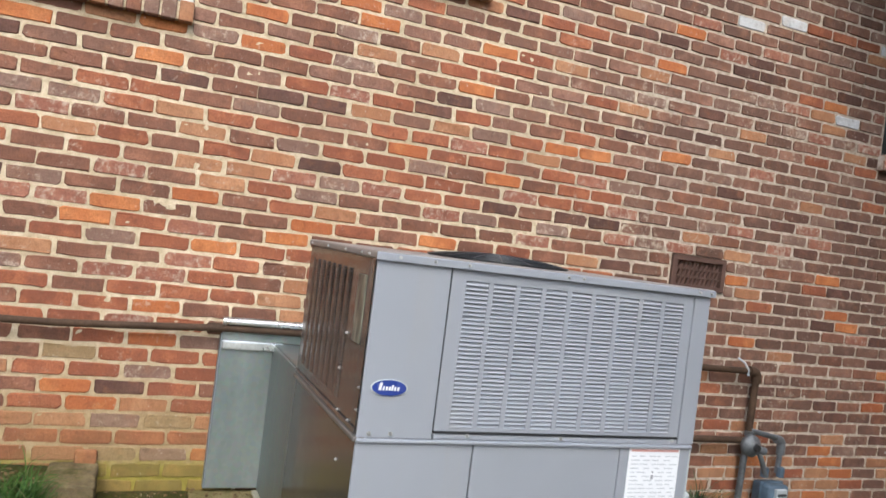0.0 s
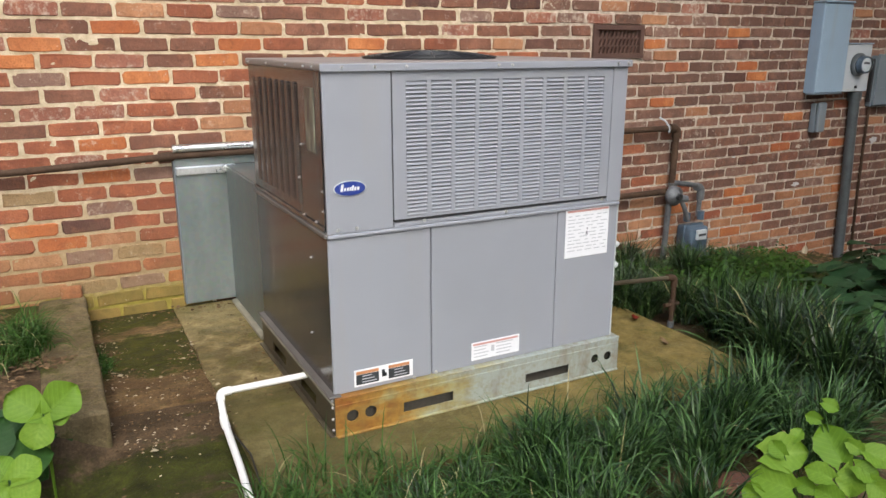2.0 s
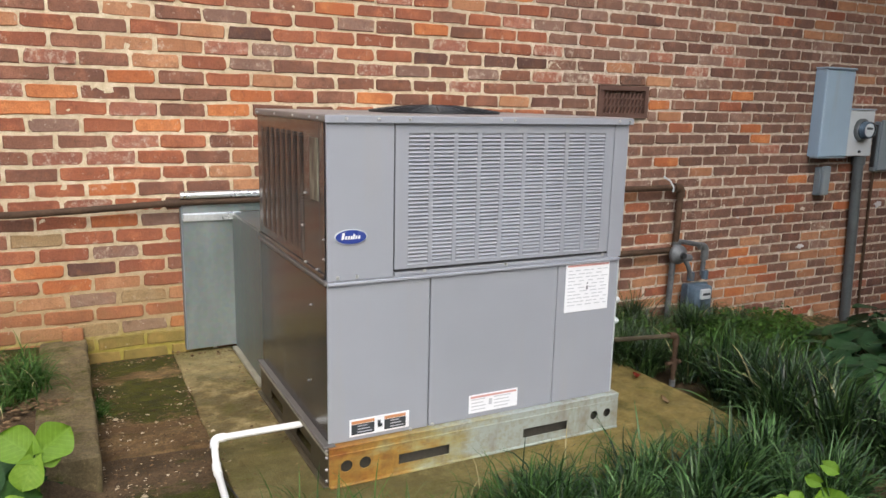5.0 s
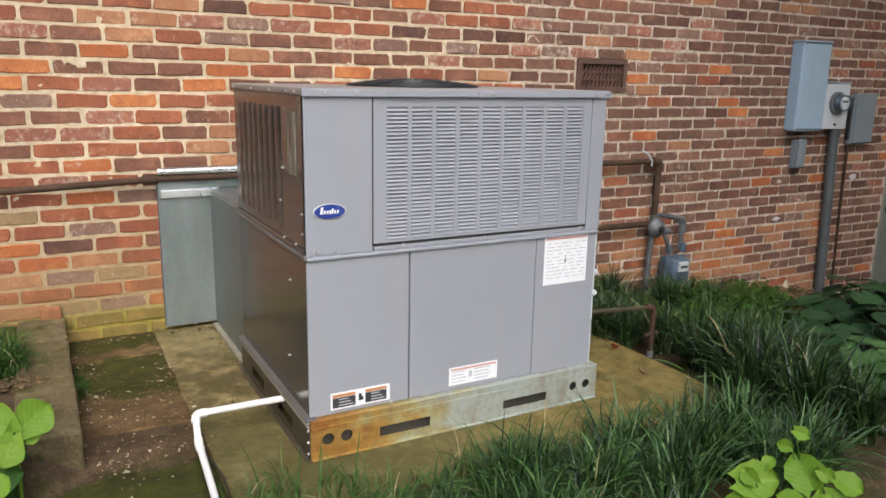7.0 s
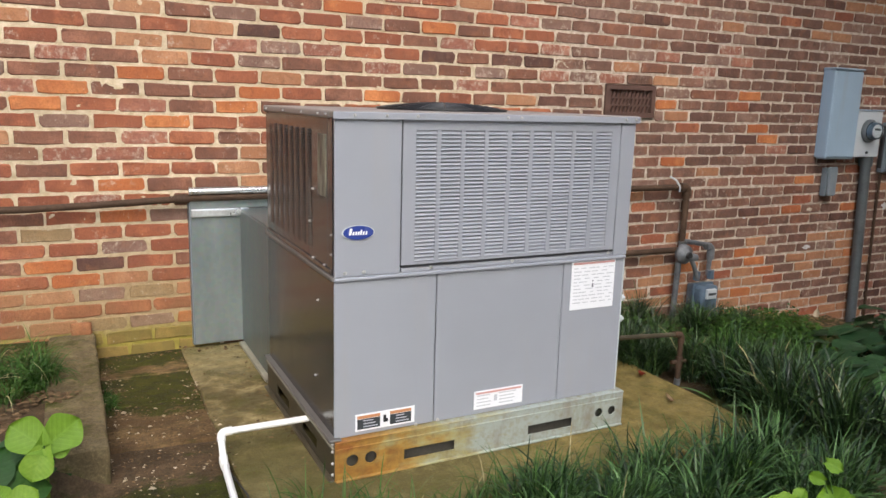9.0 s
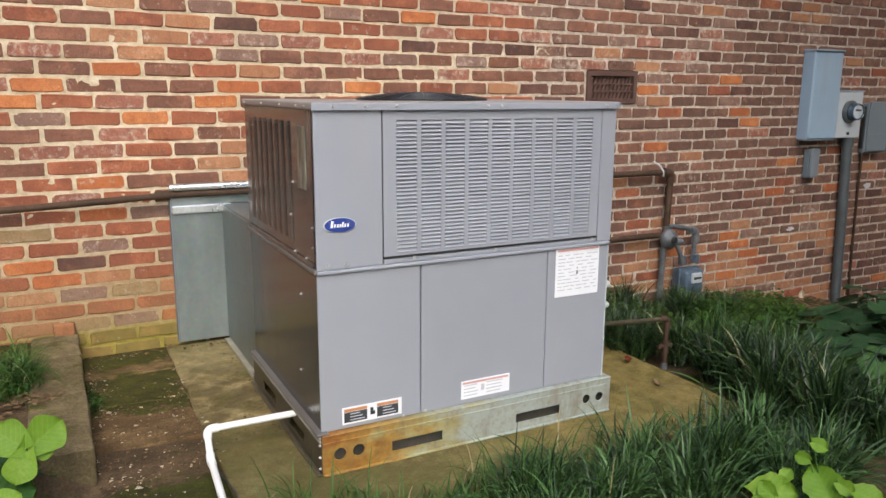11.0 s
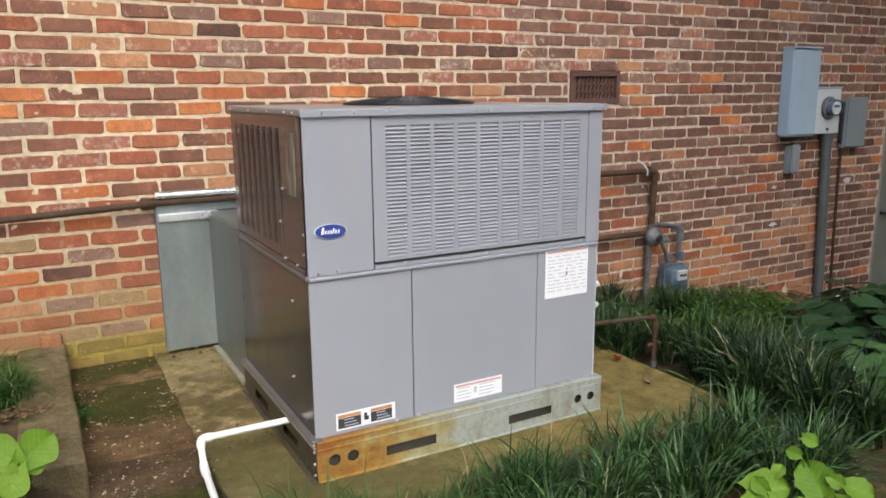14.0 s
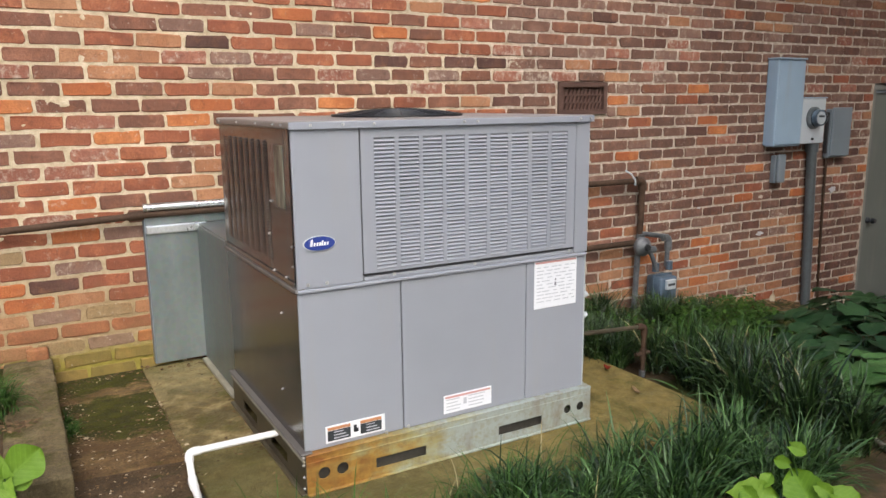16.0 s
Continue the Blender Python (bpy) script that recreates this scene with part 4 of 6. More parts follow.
    pockets = [rect(-1.33, -1.15, 0.030, 0.066), rect(-0.98, -0.80, 0.030, 0.066)]
    part("side_rail", plate(rect(UY0 - 0.018, UY1 + 0.01, 0.002, rz + 0.001), pockets, lambda u, v, d: Vector((0.236 + d, u, v)), 0.004), GRIMY, base, "grimy side base rail")
    part("side_lip", boxed(0.222, 0.262, UY0 - 0.018, UY1 + 0.01, rz + 0.002, rz + 0.009, bevel=0.003), LEDGE, base)
    part("side_lip", boxed(0.228, 0.236, UY0 - 0.018, UY1 + 0.01, rz - 0.022, rz - 0.014, bevel=0.002), FLANGE, base)
    part("side_foot", boxed(0.220, 0.236, UY0 - 0.018, UY1 + 0.01, 0.0005, 0.008, bevel=0.002), GRIMY, base)
    part("corner_rivets", screw_row([(0.2355, UY0 - 0.008, z) for z in (0.022, 0.060, 0.100, 0.124)], (-1, 0, 0)), STEEL, base, kind="stuff")
    part("side_rail", boxed(1.360, 1.365, UY0 - 0.015, UY1 + 0.01, 0.002, rz), RAIL, base)
    part("back_rail", boxed(0.241, 1.360, UY1, UY1 + 0.006, 0.002, rz), RAIL, base)
    part("rail_pocket", boxed(0.245, 1.36, UY0 + 0.012, UY0 + 0.016, 0.004, rz - 0.006), POCKET, base)
    # screws
    bm = bmesh.new()
    for x in (0.30, 0.40, 0.50, 0.815, 0.865, 1.335, 1.29):
        screw(bm, (x, UY0 - 0.0145, ZT - 0.012), (0, -1, 0), 0.0032)
    for x in (0.275, 0.335, 0.86, 0.56, 1.26):
        screw(bm, (x, UY0 - 0.003, ZM + 0.014 if x != 0.86 else ZM + 0.012), (0, -1, 0), 0.004)
    for y in (-1.44, -1.36, -1.18, -0.95, -0.70):
        screw(bm, (UX0 - 0.0075, y, ZT - 0.012), (-1, 0, 0), 0.0028)
    for y, z in ((-1.47, 0.72), (-1.40, 0.675), (-1.28, 0.675), (-1.47, 0.78), (-1.25, 0.79), (-1.33, 0.545), (-1.30, 0.28), (-1.283, 0.898)):
        screw(bm, (UX0 - 0.001, y, z), (-1, 0, 0), 0.0028)
    for x, z in ((0.52, 0.139), (0.60, 0.142)):
        screw(bm, (x, UY0 - 0.001, z), (0, -1, 0), 0.004)
    part("screws", bm, STEEL, ac, "hex-head screws", kind="stuff")
    # badge: a blue oval with a pale rim and a plain pale stroke
    bx, bz = 0.3155, 0.789
    oval = lambda s: [(bx + 0.051 * s * math.cos(2 * math.pi * k / 32), bz + 0.0225 * s * math.sin(2 * math.pi * k / 32)) for k in range(32)]
    badge = part("badge", plate(oval(1.0), [], lambda u, v, d: front(u, v, d - 0.007), 0.004), SOCKET, ac, "blue oval badge with a pale rim")
    part("badge_field", plate(oval(0.94), [], lambda u, v, d: front(u, v, d - 0.0085), 0.003), BLUE, badge)
    bm = bmesh.new()
    for a, h in ((-0.031, 0.020), (-0.020, 0.010), (-0.011, 0.010), (-0.003, 0.010), (0.004, 0.015), (0.012, 0.010), (0.021, 0.010)):
        w, lean, low = (0.0075 if a < -0.03 else 0.0052), 0.18 * h, bz - 0.0065
        vs = [bm.verts.new((bx + a + u * w + k * lean, UY0 - y, low + k * h)) for y in (0.0100, 0.0080) for u, k in ((0, 0), (1, 0), (1, 1), (0, 1))]
        for f in ((0, 1, 2, 3), (7, 6, 5, 4), (0, 4, 5, 1), (1, 5, 6, 2), (2, 6, 7, 3), (3, 7, 4, 0)):
            bm.faces.new([vs[q] for q in f])
    part("badge_stroke", bm, LABEL, badge)
    # rating plate on the right panel
    lx0, lx1, lz0, lz1 = 1.109, 1.298, 0.466, 0.640
    lab = part("rating_label", boxed(lx0, lx1, UY0 - 0.0022, UY0 + 0.001, lz0, lz1), LABEL, ac, "white printed label with a red heading")
    bar = boxed(lx0 + 0.006, lx1 - 0.004, UY0 - 0.0034, UY0 - 0.0018, lz1 - 0.010, lz1 - 0.003)
    part("heading_bar", bar, INKRED, lab)
    rng = random.Random(3)
    bm = bmesh.new()
    for i in range(11):
        z = lz1 - 0.024 - i * 0.0125
        x = lx0 + 0.010
        while x < lx1 - 0.02:
            w = rng.uniform(0.012, 0.035)
            if not (0.078 < x - lx0 + w / 2 < 0.108 and 4 <= i <= 6):
                block(bm, x, min(x + w, lx1 - 0.008), UY0 - 0.0030, UY0 - 0.0018, z - 0.0016, z + 0.0016)
            x += w + rng.uniform(0.004, 0.02)
    part("fine_print", bm, INK, lab, kind="stuff")
    bm = boxed(lx0 + 0.089, lx0 + 0.097, UY0 - 0.0032, UY0 - 0.0018, lz1 - 0.096, lz1 - 0.082)
    block(bm, lx0 + 0.091, lx0 + 0.096, UY0 - 0.0032, UY0 - 0.0018, lz1 - 0.076, lz1 - 0.070)
    part("symbol", bm, INKGREY, lab)
    # small notice
    nx0, nx1, nz0, nz1 = 0.7355, 0.928, 0.1535, 0.2175
    lab = part("notice_label", boxed(nx0, nx1, UY0 - 0.0022, UY0 + 0.001, nz0, nz1), LABEL, ac, "small white notice label")
    part("heading_bar", boxed(nx0 + 0.006, nx1 - 0.006, UY0 - 0.0032, UY0 - 0.0018, nz1 - 0.011, nz1 - 0.004), INKRED, lab)
    bm = bmesh.new()
    for i in range(4):
        for a, b in ((0.010, 0.070), (0.098, 0.165)):
            block(bm, nx0 + a, nx0 + b - rng.uniform(0, 0.015), UY0 - 0.0030, UY0 - 0.0018, nz0 + 0.010 + i * 0.012, nz0 + 0.0135 + i * 0.012)
    part("fine_print", bm, INK, lab, kind="stuff")
    part("symbol", boxed(nx0 + 0.078, nx0 + 0.090, UY0 - 0.0032, UY0 - 0.0018, nz0 + 0.022, nz0 + 0.044), INK, lab)
    # warning sticker with two dark fields
    wx0, wx1, wz0, wz1 = 0.311, 0.5145, 0.150, 0.206
    lab = part("warning_sticker", boxed(wx0, wx1, UY0 - 0.0022, UY0 + 0.001, wz0, wz1), LABEL, ac, "white warning sticker with black and orange fields")
    for a, b in ((0.006, 0.083), (0.117, 0.191)):
        part("dark_field", boxed(wx0 + a, wx0 + b, UY0 - 0.0031, UY0 - 0.0018, wz0 + 0.006, wz1 - 0.0165), INKBLACK, lab)
        part("orange_field", boxed(wx0 + a, wx0 + b, UY0 - 0.0031, UY0 - 0.0018, wz1 - 0.015, wz1 - 0.005), INKORANGE, lab)
        bm = bmesh.new()
        for i in range(3):
            block(bm, wx0 + a + 0.02, wx0 + b - 0.008 - 0.008 * i, UY0 - 0.0040, UY0 - 0.0028, wz0 + 0.012 + i * 0.010, wz0 + 0.015 + i * 0.010)
        part("fine_print", bm, INK, lab, kind="stuff")
    bm = bmesh.new()
    block(bm, wx0 + 0.094, wx0 + 0.104, UY0 - 0.0032, UY0 - 0.0018, wz0 + 0.018, wz0 + 0.042)
    block(bm, wx0 + 0.098, wx0 + 0.110, UY0 - 0.0032, UY0 - 0.0018, wz0 + 0.018, wz0 + 0.030)
    part("symbol", bm, INKBLACK, lab)
    # white plugs on the right side
    for z in (0.40, 0.48):
        bm = tube(bmesh.new(), [(UX1 - 0.02, UY0 + 0.040, z), (UX1 + 0.030, UY0 + 0.034, z), (UX1 + 0.035, UY0 + 0.034, z - 0.002)], [0.012, 0.012, 0.008], 14)
        part("knockout_plug", bm, SOCKET, ac, "white plastic plug")


make_ac()


# ---- duct from the unit to the wall ----
def make_duct():
    d = holder("return_duct", 0.6, -0.3, 0.0, label="galvanised sheet-metal duct between unit and brick wall", category="duct")
    part("duct_side", boxed(0.258, 1.30, UY1 + 0.006, -0.012, 0.016, 0.655, bevel=0.003), GALV, d)
    part("wall_plate", boxed(0.036, 0.262, -0.050, -0.010, 0.020, 0.640, bevel=0.002), GALV, d, "dull galvanised wall plate")
    part("plate_return", boxed(0.030, 0.036, -0.052, 0.004, 0.020, 0.70), BOXGREY, d)
    part("folded_hem", boxed(0.036, 0.300, -0.066, -0.030, 0.628, 0.664, bevel=0.004), BRIGHTGALV, d, "bright folded hem")
    part("upper_plate", boxed(0.036, 1.28, -0.046, -0.008, 0.664, 0.760, bevel=0.002), GALV, d)
    bm = tube(bmesh.new(), [(0.030, -0.060, 0.748), (0.70, -0.060, 0.748)], 0.0145, 14)
    part("roll_cap", bm, BRIGHTGALV, d, "bright rolled metal cap", smooth=True)
    part("duct_top", boxed(0.262, 1.296, UY1 + 0.006, -0.03, 0.655, 0.661), GALV, d)
    part("floor_flange", boxed(0.236, 0.262, UY1 + 0.05, -0.06, 0.0005, 0.016, bevel=0.003), FLANGE, d)


make_duct()


# ---- pipes ----
def make_pvc():
    p = holder("drain_pipe", -0.05, -1.2, 0.0, label="white plastic condensate drain pipe on the concrete pad", category="pipe")
    r = 0.0112
    e = Vector((-0.056, -1.232, 0.101))
    part("straight_run", tube(bmesh.new(), [(0.25, -1.234, 0.101), e + Vector((0.02, 0, 0))], r, 16), PVC, p, smooth=True)
    part("elbow", tube(bmesh.new(), [e + Vector((0.036, 0, 0)), *bend(e + Vector((0.05, 0, 0)), e, e + Vector((-0.004, -0.05, -0.05)), 0.018), e + Vector((-0.003, -0.020, -0.020))], 0.0142, 16), PVC, p, smooth=True)
    k = Vector((-0.062, -1.304, 0.030))
    part("drop", tube(bmesh.new(), [e + Vector((-0.002, -0.012, -0.012)), k], r, 16), PVC, p, smooth=True)
    part("coupling", tube(bmesh.new(), [k.lerp(e, 0.20), k, k + Vector((-0.001, -0.03, -0.002))], 0.0138, 16), PVC, p, smooth=True)
    part("ground_run", tube(bmesh.new(), [k + Vector((0, -0.01, 0)), (-0.076, -1.593, 0.016), (-0.105, -1.95, 0.010)], r, 16), PVC, p, smooth=True)
    w = holder("thin_cable", -0.05, -1.4, 0.0, label="thin dark cable beside the drain pipe", category="cable")
    part("cable", tube(bmesh.new(), [(-0.070, -1.26, 0.012), (-0.050, -1.36, 0.016), (-0.028, -1.50, 0.010), (-0.040, -1.66, 0.004)], 0.0028, 6), BLACKWIRE, w, smooth=True)


make_pvc()


def make_gas_line():
    g = holder("gas_line", 1.9, -1.2, 0.0, label="rusty iron gas pipe from the unit into the ground", category="pipe")
    a, c = Vector((UX1 - 0.01, -1.28, 0.262)), Vector((1.935, -1.215, 0.200))
    part("pipe_run", tube(bmesh.new(), [a, c + Vector((-0.02, 0, 0))], 0.0095, 12), GRIMY, g, smooth=True)
    part("elbow", tube(bmesh.new(), [c + Vector((-0.045, 0, 0.004)), *bend(c + Vector((-0.05, 0, 0)), c, c + Vector((0, 0, -0.05)), 0.022), c + Vector((0, 0, -0.045))], 0.0150, 12), RUSTPIPE, g, smooth=True)
    part("riser", tube(bmesh.new(), [c + Vector((0, 0, -0.02)), c + Vector((-0.006, -0.004, -0.32))], 0.0110, 12), RUSTPIPE, g, smooth=True)
    part("coupling", tube(bmesh.new(), [c + Vector((-0.002, 0, -0.105)), c + Vector((-0.003, -0.001, -0.155))], 0.0155, 12), RUSTPIPE, g, smooth=True)
    part("drip_leg", tube(bmesh.new(), [c + Vector((-0.045, 0, -0.128)), c + Vector((0.035, 0, -0.128))], 0.009, 10), RUSTPIPE, g, smooth=True)
    part("lower_coupling", tube(bmesh.new(), [c + Vector((-0.004, -0.003, -0.205)), c + Vector((-0.005, -0.003, -0.235))], 0.0145, 12), FITTING, g, "pale worn coupling", smooth=True)


make_gas_line()


def make_wall_pipes():
    y = -0.052
    p = holder("iron_pipe", 0, y, 0.69, label="rusty brown iron pipe along the brick wall", category="pipe")
    part("long_run", tube(bmesh.new(), [(-3.0, y, 0.70), (-1.4, y, 0.692), (-0.60, y, 0.690), (-0.33, y, 0.700), (0.03, y, 0.716), (0.74, y - 0.012, 0.718)], 0.0155, 14), RUSTPIPE, p, smooth=True)
    part("east_run", tube(bmesh.new(), [(1.31, y, 0.700), (2.6, y, 0.692), (3.0, y, 0.690)], 0.019, 14), RUSTPIPE, p, smooth=True)
    part("coupling", tube(bmesh.new(), [(-0.03, y, 0.713), (0.03, y, 0.716)], 0.022, 14), RUSTPIPE, p, smooth=True)
    e = Vector((3.035, y, 0.690))
    part("elbow", tube(bmesh.new(), [e + Vector((-0.06, 0, 0)), *bend(e + Vector((-0.1, 0, 0)), e, e + Vector((0, 0, -0.1)), 0.04), e + Vector((0, 0, -0.06))], 0.029, 14), RUSTPIPE, p, smooth=True)
    part("drop", tube(bmesh.new(), [e + Vector((0, 0, -0.04)), (3.028, y, 0.34)], 0.021, 14), RUSTPIPE, p, smooth=True)
    part("lower_branch", tube(bmesh.new(), [(1.9, y, 0.296), (2.99, y, 0.290)], 0.019, 14), RUSTPIPE, p, smooth=True)
    bm = tube(bmesh.new(), [(2.925, -0.012, 0.755), (2.94, -0.05, 0.735), (2.955, -0.068, 0.70), (2.96, -0.066, 0.665)], 0.006, 8)
    part("pipe_strap", bm, SOCKET, p, "pale pipe strap")


make_wall_pipes()


def make_gas_meter():
    g = holder("gas_meter", 3.2, -0.12, -0.10, label="weathered grey gas meter with regulator and pipes", category="gas meter")
    y = -0.085
    # regulator: a pancake housing with a boss
    bm = tube(bmesh.new(), [(3.018, -0.045, 0.268), (3.018, -0.065, 0.268), (3.018, -0.075, 0.268), (3.018, -0.105, 0.268), (3.018, -0.115, 0.268), (3.018, -0.135, 0.268)], [0.025, 0.045, 0.062, 0.062, 0.042, 0.02], 20)
    part("regulator", bm, FITTING, g, smooth=True)
    part("regulator_boss", tube(bmesh.new(), [(3.018, -0.134, 0.268), (3.018, -0.150, 0.268)], [0.024, 0.018], 12), BLACKWIRE, g)
    part("regulator_neck", tube(bmesh.new(), [(3.030, -0.06, 0.345), (3.030, -0.06, 0.315)], 0.028, 12), FITTING, g)
    part("regulator_cap", tube(bmesh.new(), [(3.045, -0.10, 0.25), (3.105, -0.12, 0.245)], [0.03, 0.02], 12), FITTING, g, smooth=True)
    # loop over to the meter's right side
    a, b = Vector((3.06, y, 0.348)), Vector((3.255, y, 0.308))
    pts = [a + Vector((-0.03, 0.02, 0.0)), *bend(a, b, b + Vector((-0.008, 0, -0.2)), 0.04), Vector((3.246, y, 0.11))]
    part("loop_pipe", tube(bmesh.new(), pts, 0.016, 12), FITTING, g, smooth=True)
    part("loop_elbow", tube(bmesh.new(), [b + Vector((-0.05, 0, 0)), *bend(b + Vector((-0.1, 0, 0)), b, b + Vector((0, 0, -0.1)), 0.04), b + Vector((0, 0, -0.09))], 0.025, 12), FITTING, g, smooth=True)
    part("left_swivel", tube(bmesh.new(), [(3.06, -0.11, 0.24), (3.09, -0.115, 0.19), (3.125, -0.12, 0.10)], 0.015, 10), FITTING, g, smooth=True)
    for x in (3.125, 3.246):
        part("union_nut", tube(bmesh.new(), [(x, -0.11, 0.150), (x, -0.11, 0.094)], 0.023, 8), GASGREY, g)
    bm = boxed(3.112, 3.268, -0.175, -0.035, -0.16, 0.062, bevel=0.022, seg=3)
    body = part("meter_body", bm, GASGREY, g, "blue-grey cast meter body", smooth=True)
    part("body_flange", boxed(3.102, 3.278, -0.118, -0.098, -0.17, 0.074, bevel=0.014, seg=2), GASGREY, g)
    idx = part("index_box", boxed(3.150, 3.232, -0.192, -0.170, -0.020, 0.046, bevel=0.006, seg=2), SOCKET, body, "pale index window")
    part("dial_bar", boxed(3.160, 3.222, -0.1935, -0.1905, 0.006, 0.022), INKBLACK, idx)
    part("inlet_riser", tube(bmesh.new(), [(3.005, y + 0.02, 0.235), (2.985, y + 0.02, -0.30)], 0.019, 12), FITTING, g, smooth=True)


make_gas_meter()


# ---- electric meter and boxes ----
def make_electric():
    e = holder("meter_cabinet", 4.38, -0.05, 0.86, label="tall blue-grey steel meter cabinet on brick wall", category="electrical box")
    part("cabinet_body", boxed(4.236, 4.530, -0.090, -0.001, 0.866, 1.462, bevel=0.004), METERBOX, e)
    part("cabinet_door", boxed(4.243, 4.526, -0.097, -0.0905, 0.872, 1.452, bevel=0.003), METERBOX, e)
    part("rain_hood", boxed(4.230, 4.535, -0.104, -0.001, 1.462, 1.475, bevel=0.004), METERBOX, e)
    part("bottom_lip", boxed(4.236, 4.530, -0.094, -0.02, 0.856, 0.8655, bevel=0.002), BOXGREY, e)
    m = holder("electric_meter", 4.66, -0.05, 0.86, label="round glass electric meter on a pale grey socket", category="electric meter")
    part("socket_box", boxed(4.5325, 4.805, -0.090, -0.001, 0.868, 1.193, bevel=0.005), SOCKET, m)
    part("socket_hood", boxed(4.5365, 4.810, -0.097, -0.001, 1.1935, 1.202, bevel=0.002), METERBOX, m)
    cx, cz = 4.662, 1.054
    part("meter_ring", tube(bmesh.new(), [(cx, -0.0905, cz), (cx, -0.108, cz), (cx, -0.114, cz)], [0.080, 0.080, 0.070], 28), CONDUIT, m)
    dome = part("glass_dome", tube(bmesh.new(), [(cx, -0.1145, cz), (cx, -0.160, cz), (cx, -0.174, cz), (cx, -0.182, cz)], [0.062, 0.060, 0.052, 0.034], 28), METERGLASS, m, "clear glass dome", smooth=True)
    dome.visible_shadow = False
    part("register", tube(bmesh.new(), [(cx, -0.1145, cz), (cx, -0.150, cz)], [0.050, 0.046], 24), GASGREY, m)
    part("dial_face", tube(bmesh.new(), [(cx, -0.1505, cz), (cx, -0.153, cz)], 0.040, 24), SOCKET, m)
    part("dial_bar", boxed(cx - 0.026, cx + 0.026, -0.1545, -0.1528, cz + 0.004, cz + 0.018), INKBLACK, m)
    part("seal_screw", tube(bmesh.new(), [(4.668, -0.090, 0.90), (4.668, -0.100, 0.90)], 0.010, 10), BLACKWIRE, m)
    c = holder("conduit", 4.78, -0.05, -0.4, label="weathered grey steel conduit down the brick wall", category="conduit")
    part("pipe", tube(bmesh.new(), [(4.742, -0.046, 0.867), (4.775, -0.046, 0.35), (4.825, -0.046, -0.55)], 0.036, 18), CONDUIT, c, smooth=True)
    part("hub", tube(bmesh.new(), [(4.742, -0.046, 0.867), (4.745, -0.046, 0.80)], [0.048, 0.045], 18), CONDUIT, c)
    w = holder("ground_cable", 4.98, -0.02, -0.4, label="thin dark cable down the brick wall", category="cable")
    part("cable", tube(bmesh.new(), [(4.955, -0.03, 0.76), (4.972, -0.018, 0.5), (4.992, -0.014, 0.1), (5.02, -0.014, -0.45)], 0.010, 8), RUSTPIPE, w)
    s = holder("switch_box", 5.05, -0.03, 0.75, label="grey steel switch box with a lift cover", category="electrical box")
    part("box_body", boxed(4.942, 5.176, -0.046, -0.001, 0.748, 1.112, bevel=0.004), BOXGREY, s)
    part("cover", boxed(4.950, 5.184, -0.062, -0.0465, 0.758, 1.124, bevel=0.005), BOXGREY, s)
    part("cover_fold", boxed(4.950, 5.184, -0.066, -0.0615, 0.880, 0.886), BOXGREY, s)
    # near-black strip along the left side of the box
    part("hinge_side", boxed(4.926, 4.942, -0.040, -0.01, 0.78, 1.09, bevel=0.003), BLACKWIRE, s)
    t = holder("junction_box", 4.38, -0.04, 0.58, label="small grey telephone junction box on brick wall", category="junction box")
    part("box_body", boxed(4.340, 4.430, -0.045, -0.001, 0.590, 0.790, bevel=0.006, seg=2), BOXGREY, t)
    part("lid", boxed(4.344, 4.427, -0.072, -0.0455, 0.592, 0.800, bevel=0.014, seg=3), BOXGREY, t)


make_electric()


# ---- plants ----
def blades(name, clumps, material, label, seed, blades_each, length, width, spread, dry=0.0):
    """Tufts of narrow arching leaves; clumps are (x, y, z, scale)."""
    rng = random.Random(seed)
    vs, fs, mats = [], [], []
    for cx, cy, cz, s in clumps:
        for _ in range(int(blades_each * (0.7 + 0.6 * rng.random()))):
            a = rng.uniform(0, 2 * math.pi)
            ln = rng.uniform(*length) * s
            lean = 0.22 + (spread - 0.22) * rng.random() ** 0.5
            w = rng.uniform(0.6, 1.2) * width
            bx, by = cx + rng.gauss(0, 0.025) * s, cy + rng.gauss(0, 0.025) * s
            side = (-math.sin(a), math.cos(a))
            twist = rng.uniform(-0.5, 0.5)
            n = 5
            base = len(vs)
            x, y, z = bx, by, cz - 0.01
            for k in range(n + 1):
                t = k / n
                ww = w * (1 - t ** 2.2) * (0.65 + 0.35 * min(1, 4 * t)) + 0.0004
                ox, oy = side[0] * ww / 2, side[1] * ww / 2
                oz = twist * ww * 0.5
                vs += [(x - ox, y - oy, z - oz), (x + ox, y + oy, z + oz)]
                tilt = lean * (0.28 + 2.5 * t)
                step = ln / n
                x += math.cos(a) * math.sin(tilt) * step
                y += math.sin(a) * math.sin(tilt) * step
                z += math.cos(tilt) * step
            for k in range(n):
                i = base + 2 * k
                fs.append((i, i + 1, i + 3, i + 2))
            mats += [1 if rng.random() < dry else 0] * n
    me = bpy.data.meshes.new(name)
    me.from_pydata(vs, [], fs)
    me.materials.append(material)
    me.materials.append(BLADEDRY)
    me.polygons.foreach_set("material_index", mats)
    me.polygons.foreach_set("use_smooth", [True] * len(fs))
    return tagged(new(name, me), label=label, category="grass", kind="stuff")


